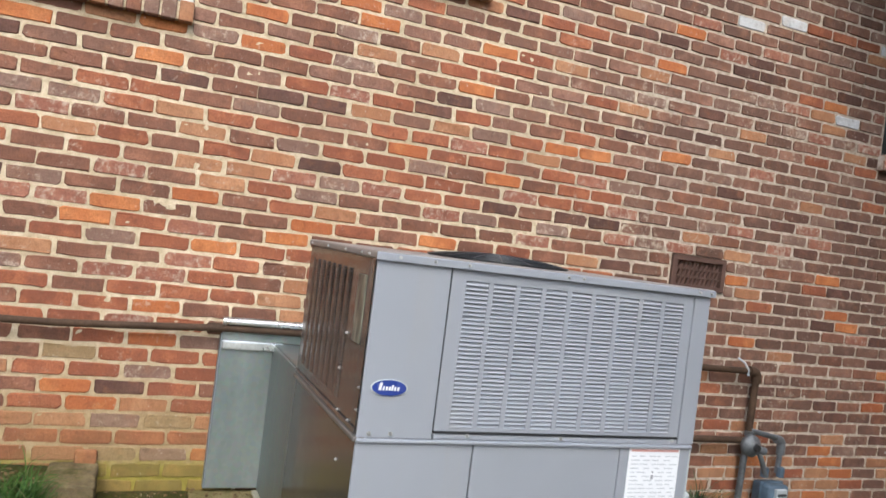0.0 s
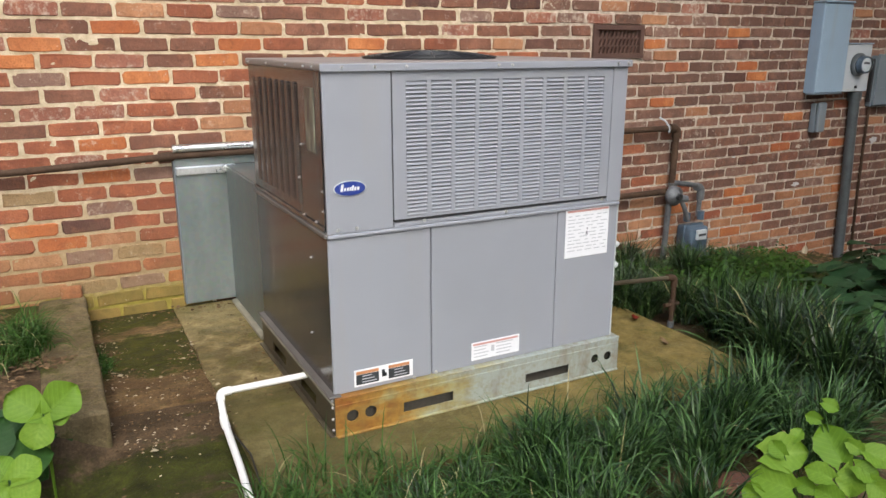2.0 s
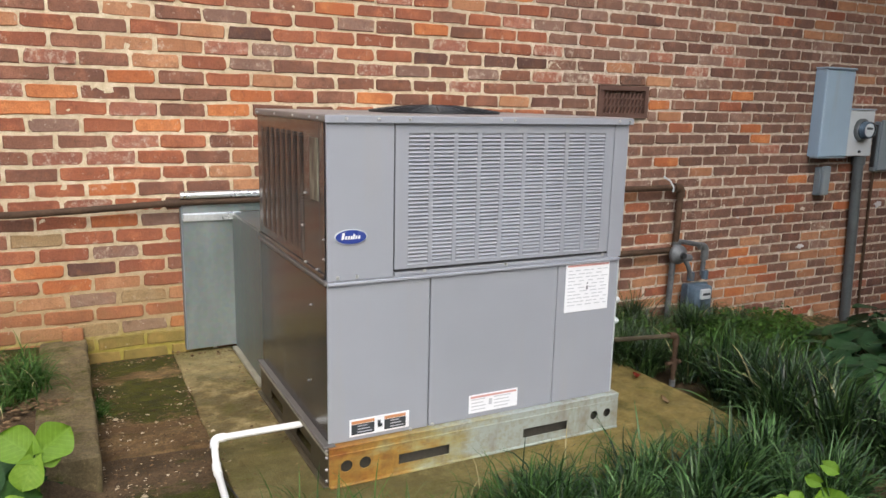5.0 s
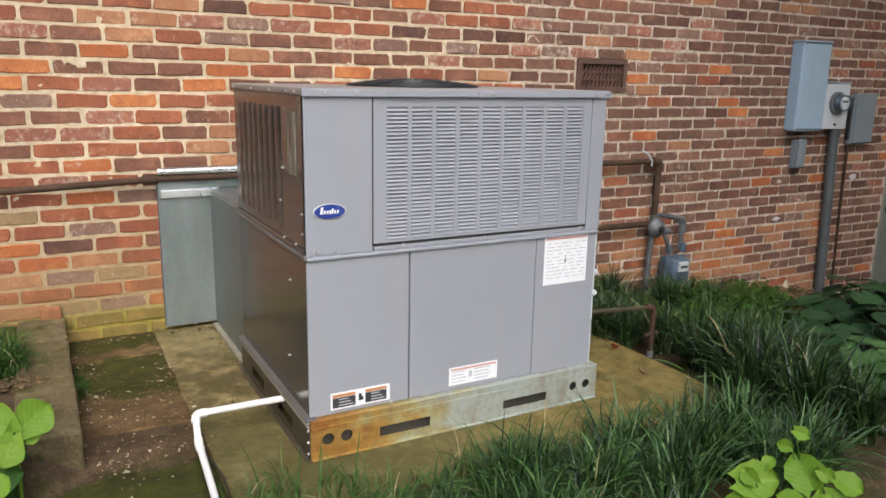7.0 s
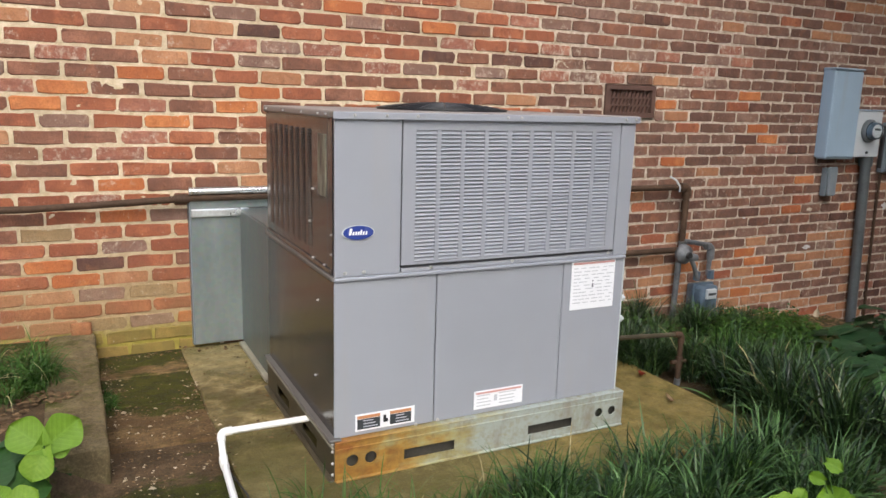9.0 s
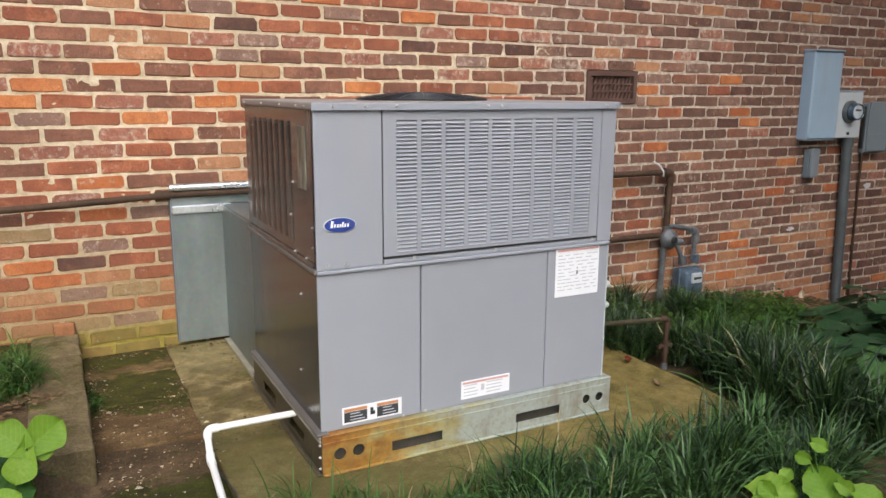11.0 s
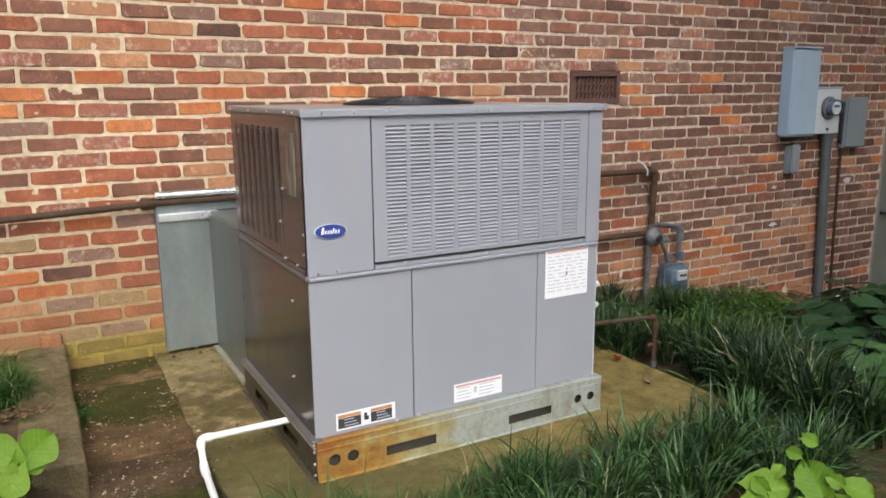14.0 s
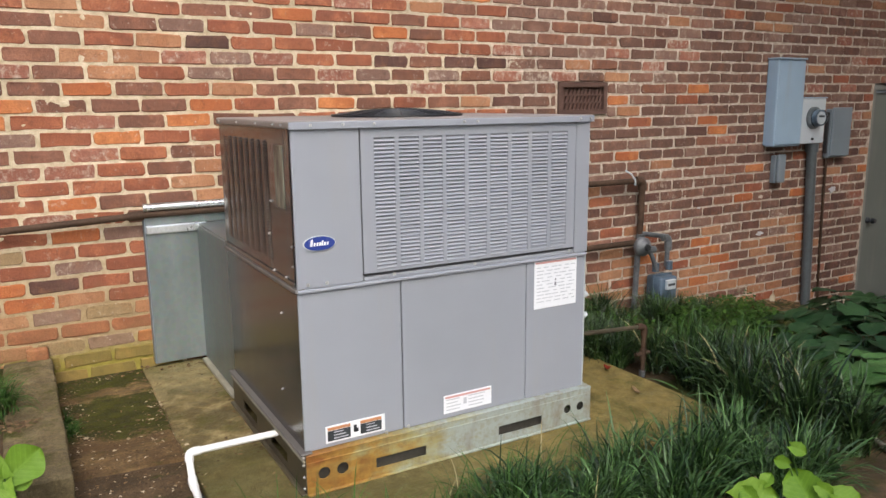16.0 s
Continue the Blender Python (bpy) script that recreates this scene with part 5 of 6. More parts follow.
def scatter(rng, x0, x1, y0, y1, gap, keep=None, scale=(0.8, 1.2)):
    out = []
    nx, ny = int((x1 - x0) / gap) + 1, int((y1 - y0) / gap) + 1
    for i in range(nx):
        for j in range(ny):
            x, y = x0 + (i + rng.uniform(-0.1, 0.9)) * gap, y0 + (j + rng.uniform(-0.1, 0.9)) * gap
            if keep is None or keep(x, y):
                out.append((x, y, max(ground_z(x, y), -9) if not (-0.03 < x < 1.76 and -1.8 < y < 0) else 0.0, rng.uniform(*scale)))
    return out


def clear_of_riser(x, y):
    """Bare ground round the gas riser and along the pad's edge beside it."""
    t = max(0.0, min(1.0, ((1.93 - x) + (-1.22 - y)) / 0.80))
    return math.hypot(x - (1.93 - 0.40 * t), y - (-1.22 - 0.40 * t)) > 0.09


def clump_mesh(seed, blades_each, length, width, material):
    """One tuft of lilyturf about its root: an upright heart, arching straps outside it and a few spent ones hanging low."""
    rng = random.Random(seed)
    vs, fs, mats = [], [], []
    for _ in range(blades_each):
        a = rng.uniform(0, 2 * math.pi)
        out = rng.random() ** 0.7
        ln = rng.uniform(*length) * rng.choice((0.6, 0.85, 1.0, 1.0, 1.12))
        start, droop = 0.10 + 0.40 * out + rng.gauss(0, 0.16), (0.6 + 1.6 * out) * rng.uniform(0.4, 1.35)
        w = rng.uniform(0.7, 1.2) * width
        off = rng.uniform(0, 6.28)
        x, y, z = 0.085 * out * math.cos(off), 0.085 * out * math.sin(off), -0.015
        turn = rng.gauss(0, 0.55)
        roll = rng.uniform(-0.9, 0.9)
        n, base = 6, len(vs)
        for k in range(n + 1):
            t = k / n
            h = a + turn * t
            ww = w * (1 - t ** 3) * (0.6 + 0.4 * min(1, 4 * t)) + 0.0004
            sx, sy = -math.sin(h) * ww / 2, math.cos(h) * ww / 2
            oz = math.sin(roll) * ww * 0.45
            vs += [(x - sx, y - sy, z - oz), (x + sx, y + sy, z + oz)]
            tilt = start + droop * t * t
            x += math.cos(h) * math.sin(tilt) * ln / n
            y += math.sin(h) * math.sin(tilt) * ln / n
            z += math.cos(tilt) * ln / n
        fs += [(base + 2 * k, base + 2 * k + 1, base + 2 * k + 3, base + 2 * k + 2) for k in range(n)]
        mats += [1 if rng.random() < 0.006 else 0] * n
    me = bpy.data.meshes.new("lilyturf_clump")
    me.from_pydata(vs, [], fs)
    me.materials.append(material)
    me.materials.append(BLADEDRY)
    me.polygons.foreach_set("material_index", mats)
    me.polygons.foreach_set("use_smooth", [True] * len(fs))
    return me


def plant_clumps(spots, meshes, rng, label, group):
    for x, y, z, s in spots:
        ob = new("lilyturf_clump")
        ob.empty_display_size = 0.05
        leaves = new("foliage", rng.choice(meshes))
        leaves.parent = ob
        tagged(leaves, kind="stuff")
        ob.matrix_basis = Matrix.Translation((x, y, z)) @ Euler((rng.gauss(0, 0.06), rng.gauss(0, 0.06), rng.uniform(0, 6.28))).to_matrix().to_4x4() @ Matrix.Scale(s, 4)
        tagged(ob, label=label, category="grass clump", group=group)


def lilyturf():
    rng = random.Random(21)
    tall = [clump_mesh(100 + k, 230, (0.24, 0.38), 0.0078, BLADE) for k in range(6)]
    fresh = [clump_mesh(140 + k, 230, (0.22, 0.36), 0.0076, FRONTBLADE) for k in range(4)]
    short = [clump_mesh(120 + k, 190, (0.17, 0.28), 0.0066, FRONTBLADE) for k in range(6)]
    # behind the riser, towards the wall
    back = scatter(rng, 1.55, 2.75, -1.10, -0.22, 0.25, lambda x, y: x > 1.70 + 0.45 * max(0, -0.75 - y) and clear_of_riser(x, y) and x < 2.75 + 0.80 * (y + 0.25), (0.66, 0.88))
    back += scatter(rng, 1.50, 1.72, -0.62, -0.22, 0.2, None, (0.6, 0.8)) + [(1.60, -0.66, 0.0, 0.75), (1.74, -0.76, 0.0, 0.8), (1.88, -0.92, -0.02, 0.7), (1.92, -0.72, -0.02, 0.85), (1.80, -0.58, 0.0, 0.85), (1.92, -1.05, -0.03, 0.62), (2.02, -1.00, -0.04, 0.7), (1.86, -0.97, -0.01, 0.55), (2.08, -1.14, -0.04, 0.72), (1.74, -0.88, 0.0, 0.6), (1.62, -0.80, 0.0, 0.55)] + [(x, y, ground_z(x, y), k) for x, y, k in ((2.86, -0.42, 0.7), (3.04, -0.40, 0.62), (3.22, -0.42, 0.58), (2.94, -0.24, 0.6), (3.36, -0.34, 0.5))]
    plant_clumps(back, tall, rng, "dark green lilyturf clump between unit and brick wall", "lilyturf clumps by the wall")
    # the mound beside the pad's corner
    mound = [(2.10, -1.54), (2.20, -1.42), (2.12, -1.68), (1.97, -1.78), (2.28, -1.62), (2.16, -1.86), (2.00, -1.98), (2.22, -1.28), (2.38, -1.46), (2.08, -1.36), (2.03, -1.66), (2.10, -2.08)]
    mound = [(x + rng.uniform(-0.03, 0.03), y + rng.uniform(-0.03, 0.03), ground_z(x, y), rng.uniform(0.92, 1.12)) for x, y in mound]
    plant_clumps([c for c in mound if c[0] > 2.14], fresh, rng, "large arching green lilyturf clump beside the pad", "lilyturf mound beside the pad")
    plant_clumps([c for c in mound if c[0] <= 2.14], tall, rng, "large arching dark green lilyturf clump beside the pad", "lilyturf mound beside the pad")
    # a belt in front of the pad
    belt = scatter(rng, 0.62, 1.92, -2.36, -1.84, 0.17, lambda x, y: y < -1.87 - 0.10 * max(0, 1.2 - x) and x < 1.86 + 0.4 * min(0, y + 2.0) and math.hypot(x - 1.16, y + 2.285) > 0.12, (0.8, 1.1))
    belt += scatter(rng, -0.06, 0.60, -2.24, -1.90, 0.16, lambda x, y: y < -1.95 + 0.10 * x, (0.55, 0.75)) + [(-0.17, -1.93, -0.03, 0.5), (-0.13, -2.04, -0.03, 0.6), (-0.21, -2.06, -0.03, 0.5)]
    plant_clumps(belt, short, rng, "dark green lilyturf clump in front of the concrete pad", "lilyturf belt before the pad")
    rng = random.Random(22)
    low = scatter(rng, -0.12, 1.0, -2.15, -1.79, 0.075, None, (0.6, 1.0))
    blades("lawn_grass", low, BLADEMID, "green grass in front of the concrete pad", 7, 26, (0.10, 0.23), 0.0050, 0.95, 0.03)
    thin = scatter(rng, 0.9, 1.85, -1.86, -1.72, 0.09, None, (0.5, 0.9)) + scatter(rng, -0.10, 0.30, -1.82, -1.66, 0.075, None, (0.6, 0.95)) + scatter(rng, 0.30, 0.95, -1.80, -1.70, 0.11, None, (0.5, 0.8))
    blades("lawn_grass", thin, BLADEMID, "thin green grass at the pad's edge", 7, 9, (0.12, 0.24), 0.0042, 0.8, 0.05)
    tufts = [(-0.62, -0.42, 0.10, 0.9), (-0.60, -0.52, 0.10, 1.0), (-0.72, -0.50, 0.10, 1.1), (-0.62, -0.60, 0.10, 1.0), (-0.84, -0.46, 0.10, 1.0), (-0.64, -0.34, 0.10, 0.7), (-0.80, -0.66, 0.09, 1.0), (-0.585, -0.52, 0.105, 0.9), (-0.575, -0.60, 0.105, 0.85),
             (-0.365, -0.62, -0.01, 0.38), (-0.37, -0.50, -0.01, 0.32), (-0.372, -0.56, -0.01, 0.35), (-0.78, -0.34, 0.09, 0.8), (-0.92, -0.58, 0.09, 1.0), (-0.68, -0.70, 0.09, 0.8)]
    blades("lawn_grass", tufts, BLADEMID, "tuft of green grass in the raised bed", 8, 60, (0.10, 0.24), 0.0055, 1.15, 0.03)


lilyturf()


def ground_cover():
    """Low leafy weeds: short stems that carry small pointed leaves, thickest between the lilyturf and the wall."""
    rng = random.Random(29)
    vs, fs = [], []
    made = 0
    while made < 7000:
        x, y = rng.uniform(2.1, 4.1), rng.uniform(-1.75, -0.14)
        by_foot = y > -1.22 - 0.15 * (x - 2.4) and x > 1.95 - 0.3 * y and noise.noise((x * 2.4, y * 2.4, 5)) > -0.25 and x < 4.2 + 0.9 * y
        patch = math.hypot((x - 2.50) / 0.16, (y + 1.58) / 0.22) < 1
        if not (by_foot or patch):
            continue
        made += 1
        gz = ground_z(x, y) + rng.uniform(0.01, 0.16) * (0.6 + 0.6 * abs(noise.noise((x * 5, y * 5, 8)))) + (0.08 if patch else 0.0)
        a, pitch, ln = rng.uniform(0, 6.28), rng.uniform(-0.5, 0.7), rng.uniform(0.020, 0.050)
        w = ln * rng.uniform(0.22, 0.36)
        cx, sx = math.cos(a), math.sin(a)
        i = len(vs)
        for u, v, h in ((0, 0, 0), (0.4, -1, 0.06), (0.45, 0, 0.0), (0.4, 1, 0.06), (1, 0, -0.12)):
            du, dv = u * ln * math.cos(pitch), v * w
            vs.append((x + du * cx - dv * sx, y + du * sx + dv * cx, gz + u * ln * math.sin(pitch) + h * ln))
        fs += [(i, i + 1, i + 2), (i, i + 2, i + 3), (i + 1, i + 4, i + 2), (i + 2, i + 4, i + 3)]
    me = bpy.data.meshes.new("ground_cover")
    me.from_pydata(vs, [], fs)
    me.materials.append(COVER)
    tagged(new("ground_cover", me), label="fresh green low leafy weeds along the wall", category="ground cover", kind="stuff")


ground_cover()


def leaf_mesh(name, material, seed, lobes=0.0, cup=0.12, droop=0.35, point=1.0, broad=1.0, round_end=0.75, fan=1.0):
    """A broad leaf one unit long, lying along +y from its stalk, with a folded midrib, veins and a wavy edge."""
    rng = random.Random(seed)
    bm = bmesh.new()
    nu, nv = 10, 16
    grid = []
    ph = rng.uniform(0, 6)
    for j in range(nv + 1):
        t = j / nv
        w = 0.5 * broad * (math.sin(math.pi * min(1, t ** fan * 0.94 + 0.06)) ** round_end) * (1.12 - 0.45 * t ** (2 * point))
        w *= 1 + lobes * math.sin(t * (11 if lobes < 0.05 else 23) + ph)
        back = 0.16 * (1 - t) ** 3
        row = []
        for i in range(nu + 1):
            s = 2 * i / nu - 1
            x = s * w
            y = t - back * abs(s) ** 1.5 * 1.2
            z = cup * abs(s) ** 1.3 * 0.5 - droop * t * t + 0.010 * math.sin(t * 14 + ph) * abs(s) + 0.012 * math.sin(5 * s + 4 * t + ph) * abs(s)
            row.append(bm.verts.new((x, y, z)))
        grid.append(row)
    for j in range(nv):
        for i in range(nu):
            bm.faces.new((grid[j][i], grid[j][i + 1], grid[j + 1][i + 1], grid[j + 1][i]))
    me = bpy.data.meshes.new(name)
    bm.to_mesh(me)
    bm.free()
    me.materials.append(material)
    me.polygons.foreach_set("use_smooth", [True] * len(me.polygons))
    return me


PALE_LEAVES = [leaf_mesh("leaf", PALEHOSTA, 60 + s, 0.0, 0.22, 0.38, 1.0, 1.0, 0.7) for s in range(3)]
DARK_LEAVES = [leaf_mesh("leaf", HOSTA, s, 0.0, 0.16, 0.26, 1.3, 1.15, 0.62) for s in range(4)]
WEED_LEAVES = [leaf_mesh("leaf", WEEDLEAF, 80 + s, 0.03, 0.16, 0.26, 1.3, 0.85, 0.62) for s in range(4)]
RAGGED_LEAVES = [leaf_mesh("leaf", LIME, 40 + s, 0.055, 0.30, 0.22, 1.6, 0.88, 0.62, 1.25) for s in range(4)]
LIME_LEAVES = [leaf_mesh("leaf", LIME, 20 + s, 0.03, 0.20, 0.12, 2.2, 0.92, 0.6, 1.55) for s in range(4)]


def broad_plant(name, x, y, z, leaves, meshes, stalk_material, label, group=""):
    """leaves: (heading in degrees, reach, height, size, pitch in degrees)."""
    p = holder(name, x, y, z, label=label, category="plant", group=group)
    for i, (head, reach, high, size, pitch) in enumerate(leaves):
        a = radians(head)
        tip = Vector((reach * math.cos(a), reach * math.sin(a), high))
        ob = new("leaf", meshes[i % len(meshes)])
        ob.parent = p
        ob.matrix_basis = Matrix.Translation(tip) @ Euler((0, 0, a - math.pi / 2)).to_matrix().to_4x4() @ Euler((radians(pitch), 0.12 * math.sin(i * 2.3), 0)).to_matrix().to_4x4() @ Matrix.Scale(size, 4)
        bm = tube(bmesh.new(), [Vector((x, y, z - 0.02)), Vector((x, y, z)) + tip * 0.5 + Vector((0, 0, 0.15 * high)), Vector((x, y, z)) + tip], [0.004, 0.003, 0.0022], 6)
        part("stalk", bm, stalk_material, p, smooth=True)
    return p


def make_hostas():
    rng = random.Random(31)
    spots = [(4.35, -0.62), (4.78, -0.56), (5.15, -0.55), (5.55, -0.55), (3.75, -0.95), (4.2, -0.92), (4.65, -0.90), (5.1, -0.95),
             (3.45, -1.30), (3.85, -1.38), (4.3, -1.40), (4.8, -1.45), (3.15, -1.72), (3.55, -1.80), (4.0, -1.85), (2.92, -2.02), (3.25, -2.15), (5.9, -0.8), (5.5, -1.2), (3.50, -0.95), (2.90, -1.30), (3.05, -1.55), (2.72, -1.60), (2.66, -1.92)]
    for x, y in spots:
        x, y = x + rng.uniform(-0.06, 0.06), y + rng.uniform(-0.06, 0.06)
        leaves = []
        for k in range(17):
            ring = k % 3 * 0.7
            leaves.append((k * 137.5 + rng.uniform(-20, 20), rng.uniform(0.03, 0.07) + 0.09 * ring, rng.uniform(0.12, 0.24) - 0.06 * ring, rng.uniform(0.10, 0.155), rng.uniform(-22, 16)))
        broad_plant("hosta", x, y, ground_z(x, y), leaves, DARK_LEAVES, HOSTA, "dark green broad-leaved hosta in a shaded bed", "hostas by the wall")


make_hostas()
for _i, (_x, _y) in enumerate(((2.62, -1.78), (2.56, -2.02))):
    broad_plant("hosta", _x, _y, ground_z(_x, _y), [(50 * k + 20 * _i, 0.05 + 0.05 * (k % 2), 0.20 - 0.05 * (k % 2), 0.15 + 0.012 * (k % 4), 8 - 6 * (k % 3)) for k in range(9)],
                PALE_LEAVES, HOSTA, "bright green hosta with pale-edged leaves", "hostas by the wall")


def tilted_plant(name, x, y, z, across, up, leaves, meshes, stalk_material, label, loose=0.2):
    """A low plant whose leaves turn to the light: (across, up, heading in degrees, length) in a plane that leans towards the open side."""
    across, up, ground = Vector(across).normalized(), Vector(up).normalized(), ground_z(x, y)
    p = holder(name, x, y, ground, label=label, category="plant")
    rng = random.Random(int(abs(x) * 1000))
    for i, (u, v, head, size) in enumerate(leaves):
        a = radians(head)
        base = across * u + up * v + Vector((0, 0, z - ground))
        along = (across * math.cos(a) + up * math.sin(a)).normalized()
        normal = (across.cross(up) + across * rng.uniform(-loose, loose) + up * rng.uniform(-loose, loose * 1.3)).normalized()
        side = along.cross(normal).normalized()
        normal = side.cross(along)
        base += normal * rng.uniform(-0.012, 0.012)
        ob = new("leaf", meshes[i % len(meshes)])
        ob.parent = p
        ob.matrix_basis = Matrix.Translation(base) @ Matrix((side, along, normal)).transposed().to_4x4() @ Matrix.Scale(size, 4)
        root, tip = Vector((x, y, ground - 0.02)), Vector((x, y, ground)) + base
        part("stalk", tube(bmesh.new(), [root, root.lerp(tip, 0.5) + Vector((0, 0, 0.01)) - 0.02 * across.cross(up), tip - 0.004 * normal], [0.0026, 0.0021, 0.0016], 6), stalk_material, p, smooth=True)
    return p


def make_lime_plants():
    west = (1.0, 0.05, 0.0), (-0.06, 0.52, 0.85)
    tilted_plant("leafy_weed", -0.555, -1.40, 0.219, *west, [(-0.003, 0.004, 136, 0.106), (0.004, 0.002, 34, 0.110), (-0.004, -0.004, 247, 0.088), (0.006, 0.0, -12, 0.062)],
                 LIME_LEAVES, LIME, "lime green broad-leaved young plant beside the curb", 0.12)
    tilted_plant("leafy_weed", -0.633, -1.62, 0.162, *west, [(0.0, 0.0, 28, 0.078), (-0.01, 0.006, 105, 0.066), (0.0, -0.01, -40, 0.07), (-0.01, -0.01, 215, 0.066)],
                 LIME_LEAVES, LIME, "lime green broad-leaved young plant beside the curb", 0.15)
    tilted_plant("leafy_weed", -0.70, -1.46, 0.12, *west, [(0.0, 0.03, 60, 0.12), (0.03, 0.0, 5, 0.13), (-0.03, -0.02, 165, 0.12), (0.0, -0.03, 300, 0.12), (0.02, -0.05, 260, 0.10), (-0.06, 0.02, 130, 0.11)],
                 WEED_LEAVES, WEEDLEAF, "small dark green leafy plant in the bed")
    tilted_plant("leafy_weed", -0.58, -1.22, 0.05, *west, [(0.0, 0.0, 60, 0.07), (0.02, -0.01, 10, 0.07), (-0.02, 0.0, 140, 0.07), (0.01, -0.03, 300, 0.06), (-0.03, -0.03, 230, 0.08)],
                 WEED_LEAVES, WEEDLEAF, "small dark green leafy plant at the curb's end")
    tilted_plant("leafy_weed", -0.66, -1.30, 0.10, *west, [(0.0, 0.03, 70, 0.10), (0.03, 0.0, 15, 0.10), (-0.03, -0.02, 155, 0.10), (0.02, -0.04, 310, 0.10), (-0.05, 0.03, 120, 0.09), (0.05, 0.02, 40, 0.08)],
                 WEED_LEAVES, WEEDLEAF, "small dark green leafy plant at the curb's end")
    east = (0.55, -0.83, 0.0), (0.44, 0.29, 0.85)
    tilted_plant("leafy_weed", 1.20, -2.48, 0.160, *east,
                 [(-0.128, -0.009, 17, 0.110), (-0.049, -0.081, 172, 0.108), (0.036, -0.035, 167, 0.066), (0.0, -0.071, 165, 0.05), (0.066, -0.086, 161, 0.071), (-0.066, 0.043, 66, 0.04), (-0.113, -0.126, 161, 0.062), (-0.079, -0.002, 146, 0.05)],
                 RAGGED_LEAVES, BLADEMID, "lime green broad-leaved plant in the lilyturf", 0.25)
    tilted_plant("leafy_weed", 1.27, -2.55, 0.150, *east,
                 [(-0.043, 0.015, 123, 0.104), (-0.105, 0.154, -16, 0.042), (-0.034, 0.069, -27, 0.044), (-0.014, 0.011, -18, 0.06), (0.004, 0.053, -13, 0.07), (-0.105, 0.108, 171, 0.039), (0.024, -0.013, -39, 0.069), (-0.014, 0.008, -95, 0.076)],
                 RAGGED_LEAVES, BLADEMID, "lime green broad-leaved plant in the lilyturf", 0.25)
    tilted_plant("leafy_weed", 1.437, -2.059, 0.06, *east, [(0.0, 0.0, 100, 0.03), (0.004, 0.0, 30, 0.022), (-0.004, 0.0, 200, 0.024), (0.0, -0.004, 270, 0.03)],
                 LIME_LEAVES, BLADEMID, "small pale green seedling in the lilyturf", 0.3)


make_lime_plants()


def litter(name, n, place, material, size, label, seed):
    """Fallen leaves and petals: small curled scraps on the ground."""
    rng = random.Random(seed)
    vs, fs = [], []
    for _ in range(n):
        x, y, z = place(rng)
        a, s, c = rng.uniform(0, 6.28), rng.uniform(*size), rng.uniform(0.1, 0.5)
        w = s * rng.uniform(0.4, 0.8)
        i = len(vs)
        for u, v, h in ((-s, 0, 0.0), (-0.3 * s, -w, c * s), (-0.3 * s, w, c * s * 0.6), (0.4 * s, -0.8 * w, c * s * 0.9), (0.4 * s, 0.8 * w, c * s), (s, 0, 0.1 * s)):
            vs.append((x + u * math.cos(a) - v * math.sin(a), y + u * math.sin(a) + v * math.cos(a), z + 0.002 + h))
        fs += [(i, i + 1, i + 2), (i + 1, i + 3, i + 4, i + 2), (i + 3, i + 5, i + 4)]
    me = bpy.data.meshes.new(name)
    me.from_pydata(vs, [], fs)
    me.materials.append(material)
    tagged(new(name, me), label=label, category="leaf litter", kind="stuff")


DRIFTS = [(-0.24, -0.88, 0.07), (-0.12, -0.80, 0.05), (-0.30, -0.70, 0.04), (-0.08, -0.62, 0.05), (-0.33, -1.12, 0.06), (-0.17, -1.05, 0.07), (-0.05, -0.93, 0.05), (-0.27, -1.25, 0.06), (-0.02, -0.50, 0.03), (-0.12, -1.20, 0.05), (-0.20, -0.06, 0.04), (-0.34, -0.45, 0.03)]


def on_slabs(rng):
    """Drifts of scraps, thickest where the slabs end and along the curb's foot."""
    u = rng.random()
    if u < 0.62:
        cx, cy, r = rng.choice(DRIFTS)
        x, y = rng.gauss(cx, r), rng.gauss(cy, r * 0.7)
    elif u < 0.74:
        x, y = -0.37 + abs(rng.gauss(0, 0.03)), rng.uniform(-1.0, -0.1)
    elif u < 0.82:
        x, y = rng.gauss(-0.03, 0.012), rng.uniform(-1.2, -0.05)
    else:
        x, y = rng.uniform(-0.44, -0.02), rng.uniform(-1.75, -0.25)
    x = max(-0.38, x)
    return x, y, (-0.006 if -1.02 < y < -0.02 and x > -0.384 else max(ground_z(x, y), 0.0 if x > -0.03 else -1))


def by_curb(rng):
    x, y = rng.gauss(-0.55, 0.045), rng.gauss(-0.74, 0.035)
    return x, y, 0.113 if x > -0.575 else ground_z(x, y) + 0.01


def on_bed(rng):
    x, y = rng.uniform(-1.1, -0.58), rng.uniform(-1.2, -0.05)
    return x, y, ground_z(x, y)


def curb_end(rng):
    x, y = rng.uniform(-0.60, -0.36), rng.uniform(-1.80, -1.50)
    return x, y, ground_z(x, y)


def by_wall(rng):
    x = rng.uniform(3.2, 4.9)
    y = rng.uniform(-0.45, -0.03)
    return x, y, ground_z(x, y)


def at_wall_foot(rng):
    x = rng.uniform(-0.36, 0.26)
    y = -0.02 - abs(rng.gauss(0, 0.035)) - (0.05 if x > 0.03 else 0.0)
    return x, y, 0.004 if x > -0.03 else -0.004


def on_pad(rng):
    x, y = rng.choice((rng.uniform(0.0, 0.23), 0.225 - abs(rng.gauss(0, 0.03)))), rng.uniform(-1.45, -0.05)
    return x, y, 0.0


litter("petals", 250, on_slabs, PETAL, (0.002, 0.007), "pale fallen petals on the mossy slabs", 41)
litter("curled_leaves", 16, on_slabs, PETAL, (0.007, 0.014), "pale curled leaf scraps on the slabs", 49)
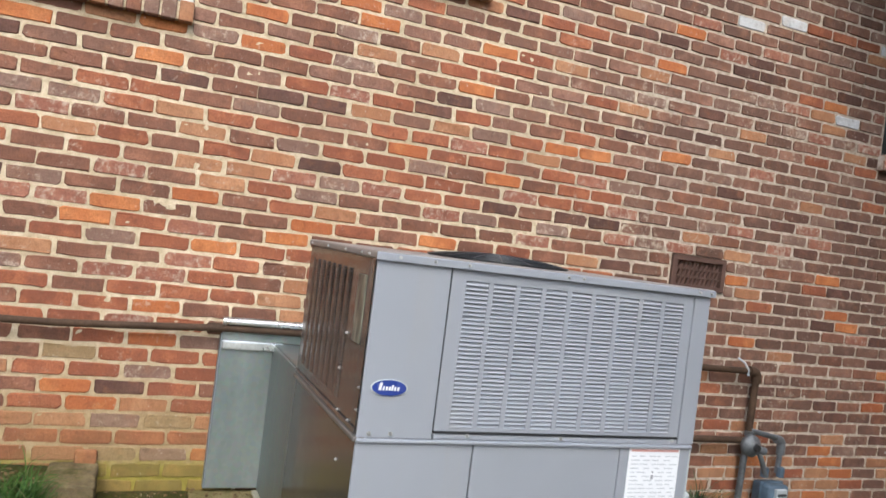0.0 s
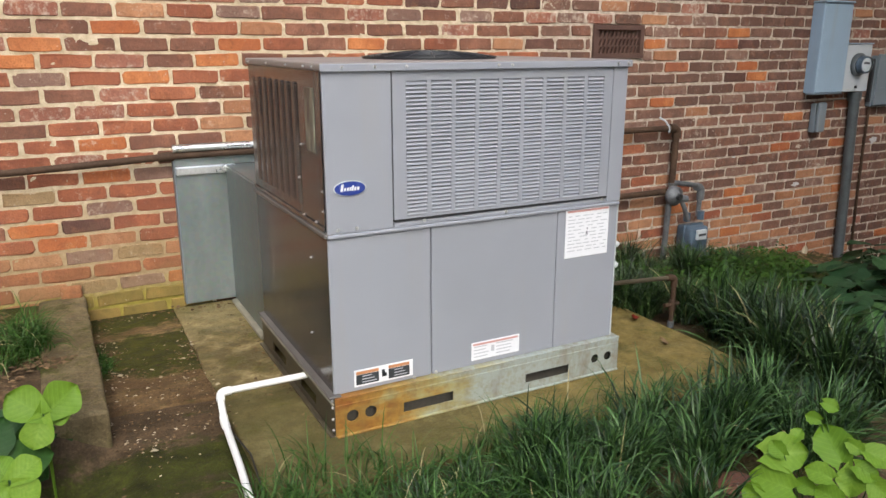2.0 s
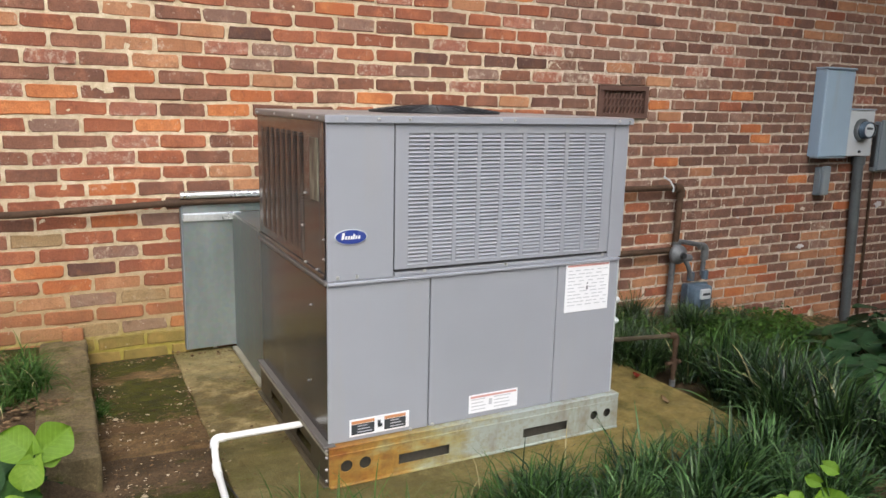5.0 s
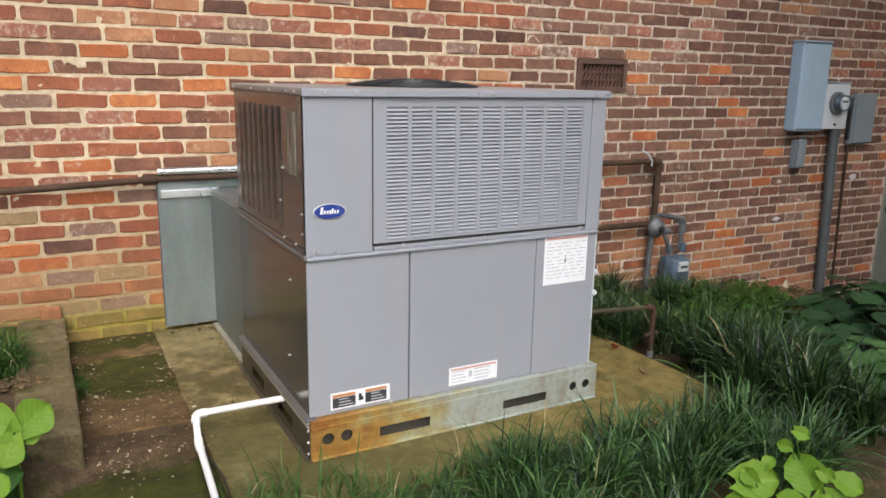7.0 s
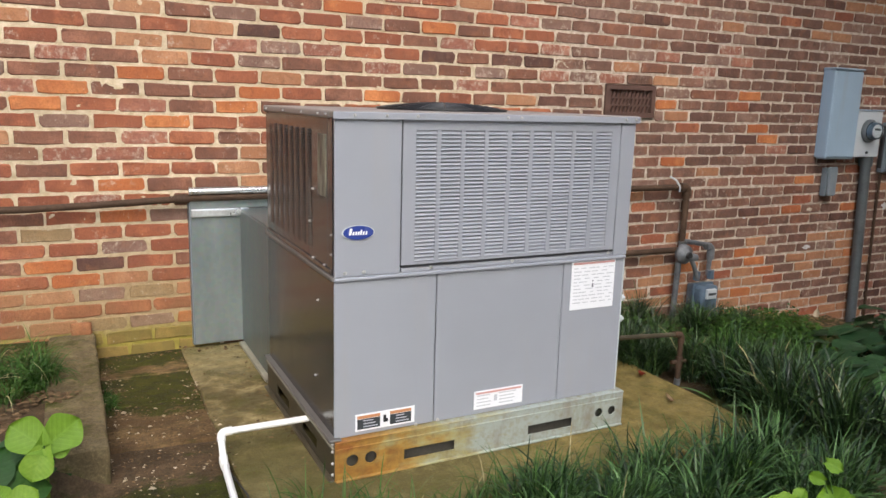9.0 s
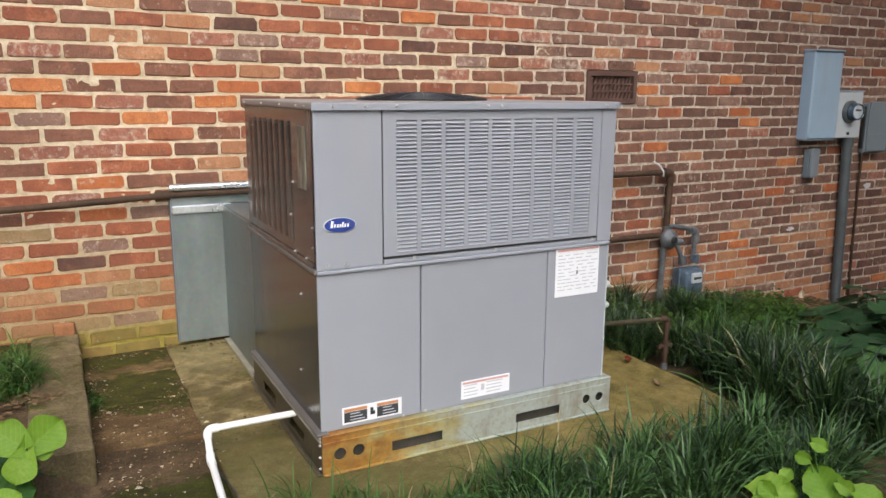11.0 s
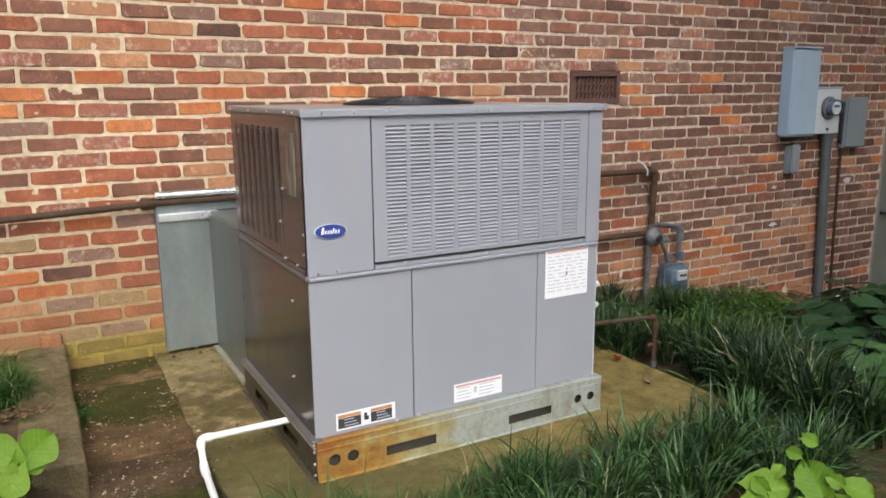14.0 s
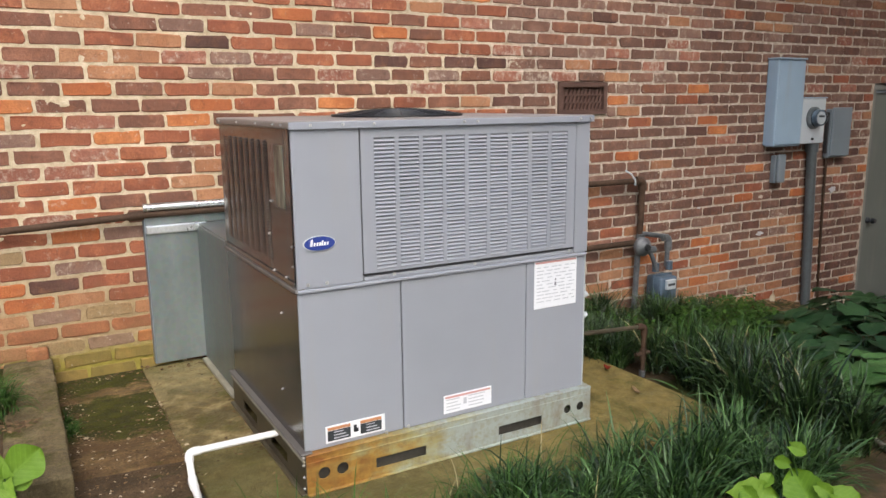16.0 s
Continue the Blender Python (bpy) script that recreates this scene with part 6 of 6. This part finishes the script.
litter("leaf_litter", 90, by_curb, LITTER, (0.005, 0.016), "dry brown leaves caught on the curb", 47)
litter("leaf_litter", 1100, on_slabs, LITTER, (0.002, 0.008), "dry brown leaf litter on the mossy slabs", 42)
litter("leaf_litter", 650, on_bed, LITTER, (0.007, 0.020), "dry brown leaf litter in the raised bed", 43)
litter("leaf_litter", 170, curb_end, LITTER, (0.004, 0.014), "dry brown leaf litter past the curb's end", 48)
litter("leaf_litter", 420, by_wall, LITTER, (0.01, 0.035), "dry brown leaf litter along the wall", 44)
litter("leaf_litter", 60, at_wall_foot, LITTER, (0.004, 0.014), "dry leaf scraps swept against the wall and duct", 46)
litter("leaf_litter", 90, on_pad, LITTER, (0.003, 0.010), "dry leaf scraps on the concrete pad", 45)


def fallen_leaf(x, y, z, size, heading, tilt, material, label):
    me = leaf_mesh("fallen_leaf", material, int(x * 100), 0.04, 0.5, -0.3, 1.2, 0.6, 0.7)
    ob = new("fallen_leaf", me)
    ob.matrix_basis = Matrix.Translation((x, y, z)) @ Euler((radians(tilt), 0.0, radians(heading))).to_matrix().to_4x4() @ Matrix.Scale(size, 4)
    tagged(ob, label=label, category="leaf")


fallen_leaf(1.79, -1.15, 0.004, 0.055, 120, 10, REDLEAF, "dry red leaf at the concrete pad's edge")
fallen_leaf(1.70, -1.43, 0.003, 0.036, 10, 12, LITTER, "brown curled dry leaf on the concrete pad")
fallen_leaf(4.40, -0.06, ground_z(4.40, -0.06) + 0.002, 0.065, -60, 50, PETAL, "pale dry leaf leaning at the wall's foot")


def make_rock():
    bm = bmesh.new()
    bmesh.ops.create_icosphere(bm, subdivisions=3, radius=0.05)
    for v in bm.verts:
        v.co += 0.012 * Vector(noise.noise_vector(v.co * 18))
        v.co = Vector((v.co.x * 1.2, v.co.y, v.co.z * 0.8)) + Vector((1.178, -2.255, -0.035))
    part("stone", bm, BRICKS["b"], label="rounded reddish stone in the grass", category="stone", smooth=True)


make_rock()


def make_edging():
    """A strip of weathered garden edging that has worked loose."""
    bm = tube(bmesh.new(), [(2.40, -1.90, ground_z(2.40, -1.90) + 0.018), (2.294, -2.03, ground_z(2.294, -2.03) + 0.022), (2.21, -2.18, ground_z(2.21, -2.18) + 0.018), (2.16, -2.30, ground_z(2.16, -2.30) + 0.010)], [0.012, 0.013, 0.013, 0.011], 8)
    for v in bm.verts:
        v.co += 0.002 * Vector(noise.noise_vector(v.co * 30))
    part("garden_edging", bm, FLANGE, label="pale weathered edging strip on bare soil", category="edging", smooth=True)


make_edging()


# ---- the wall's bricks ----
lay_bricks()
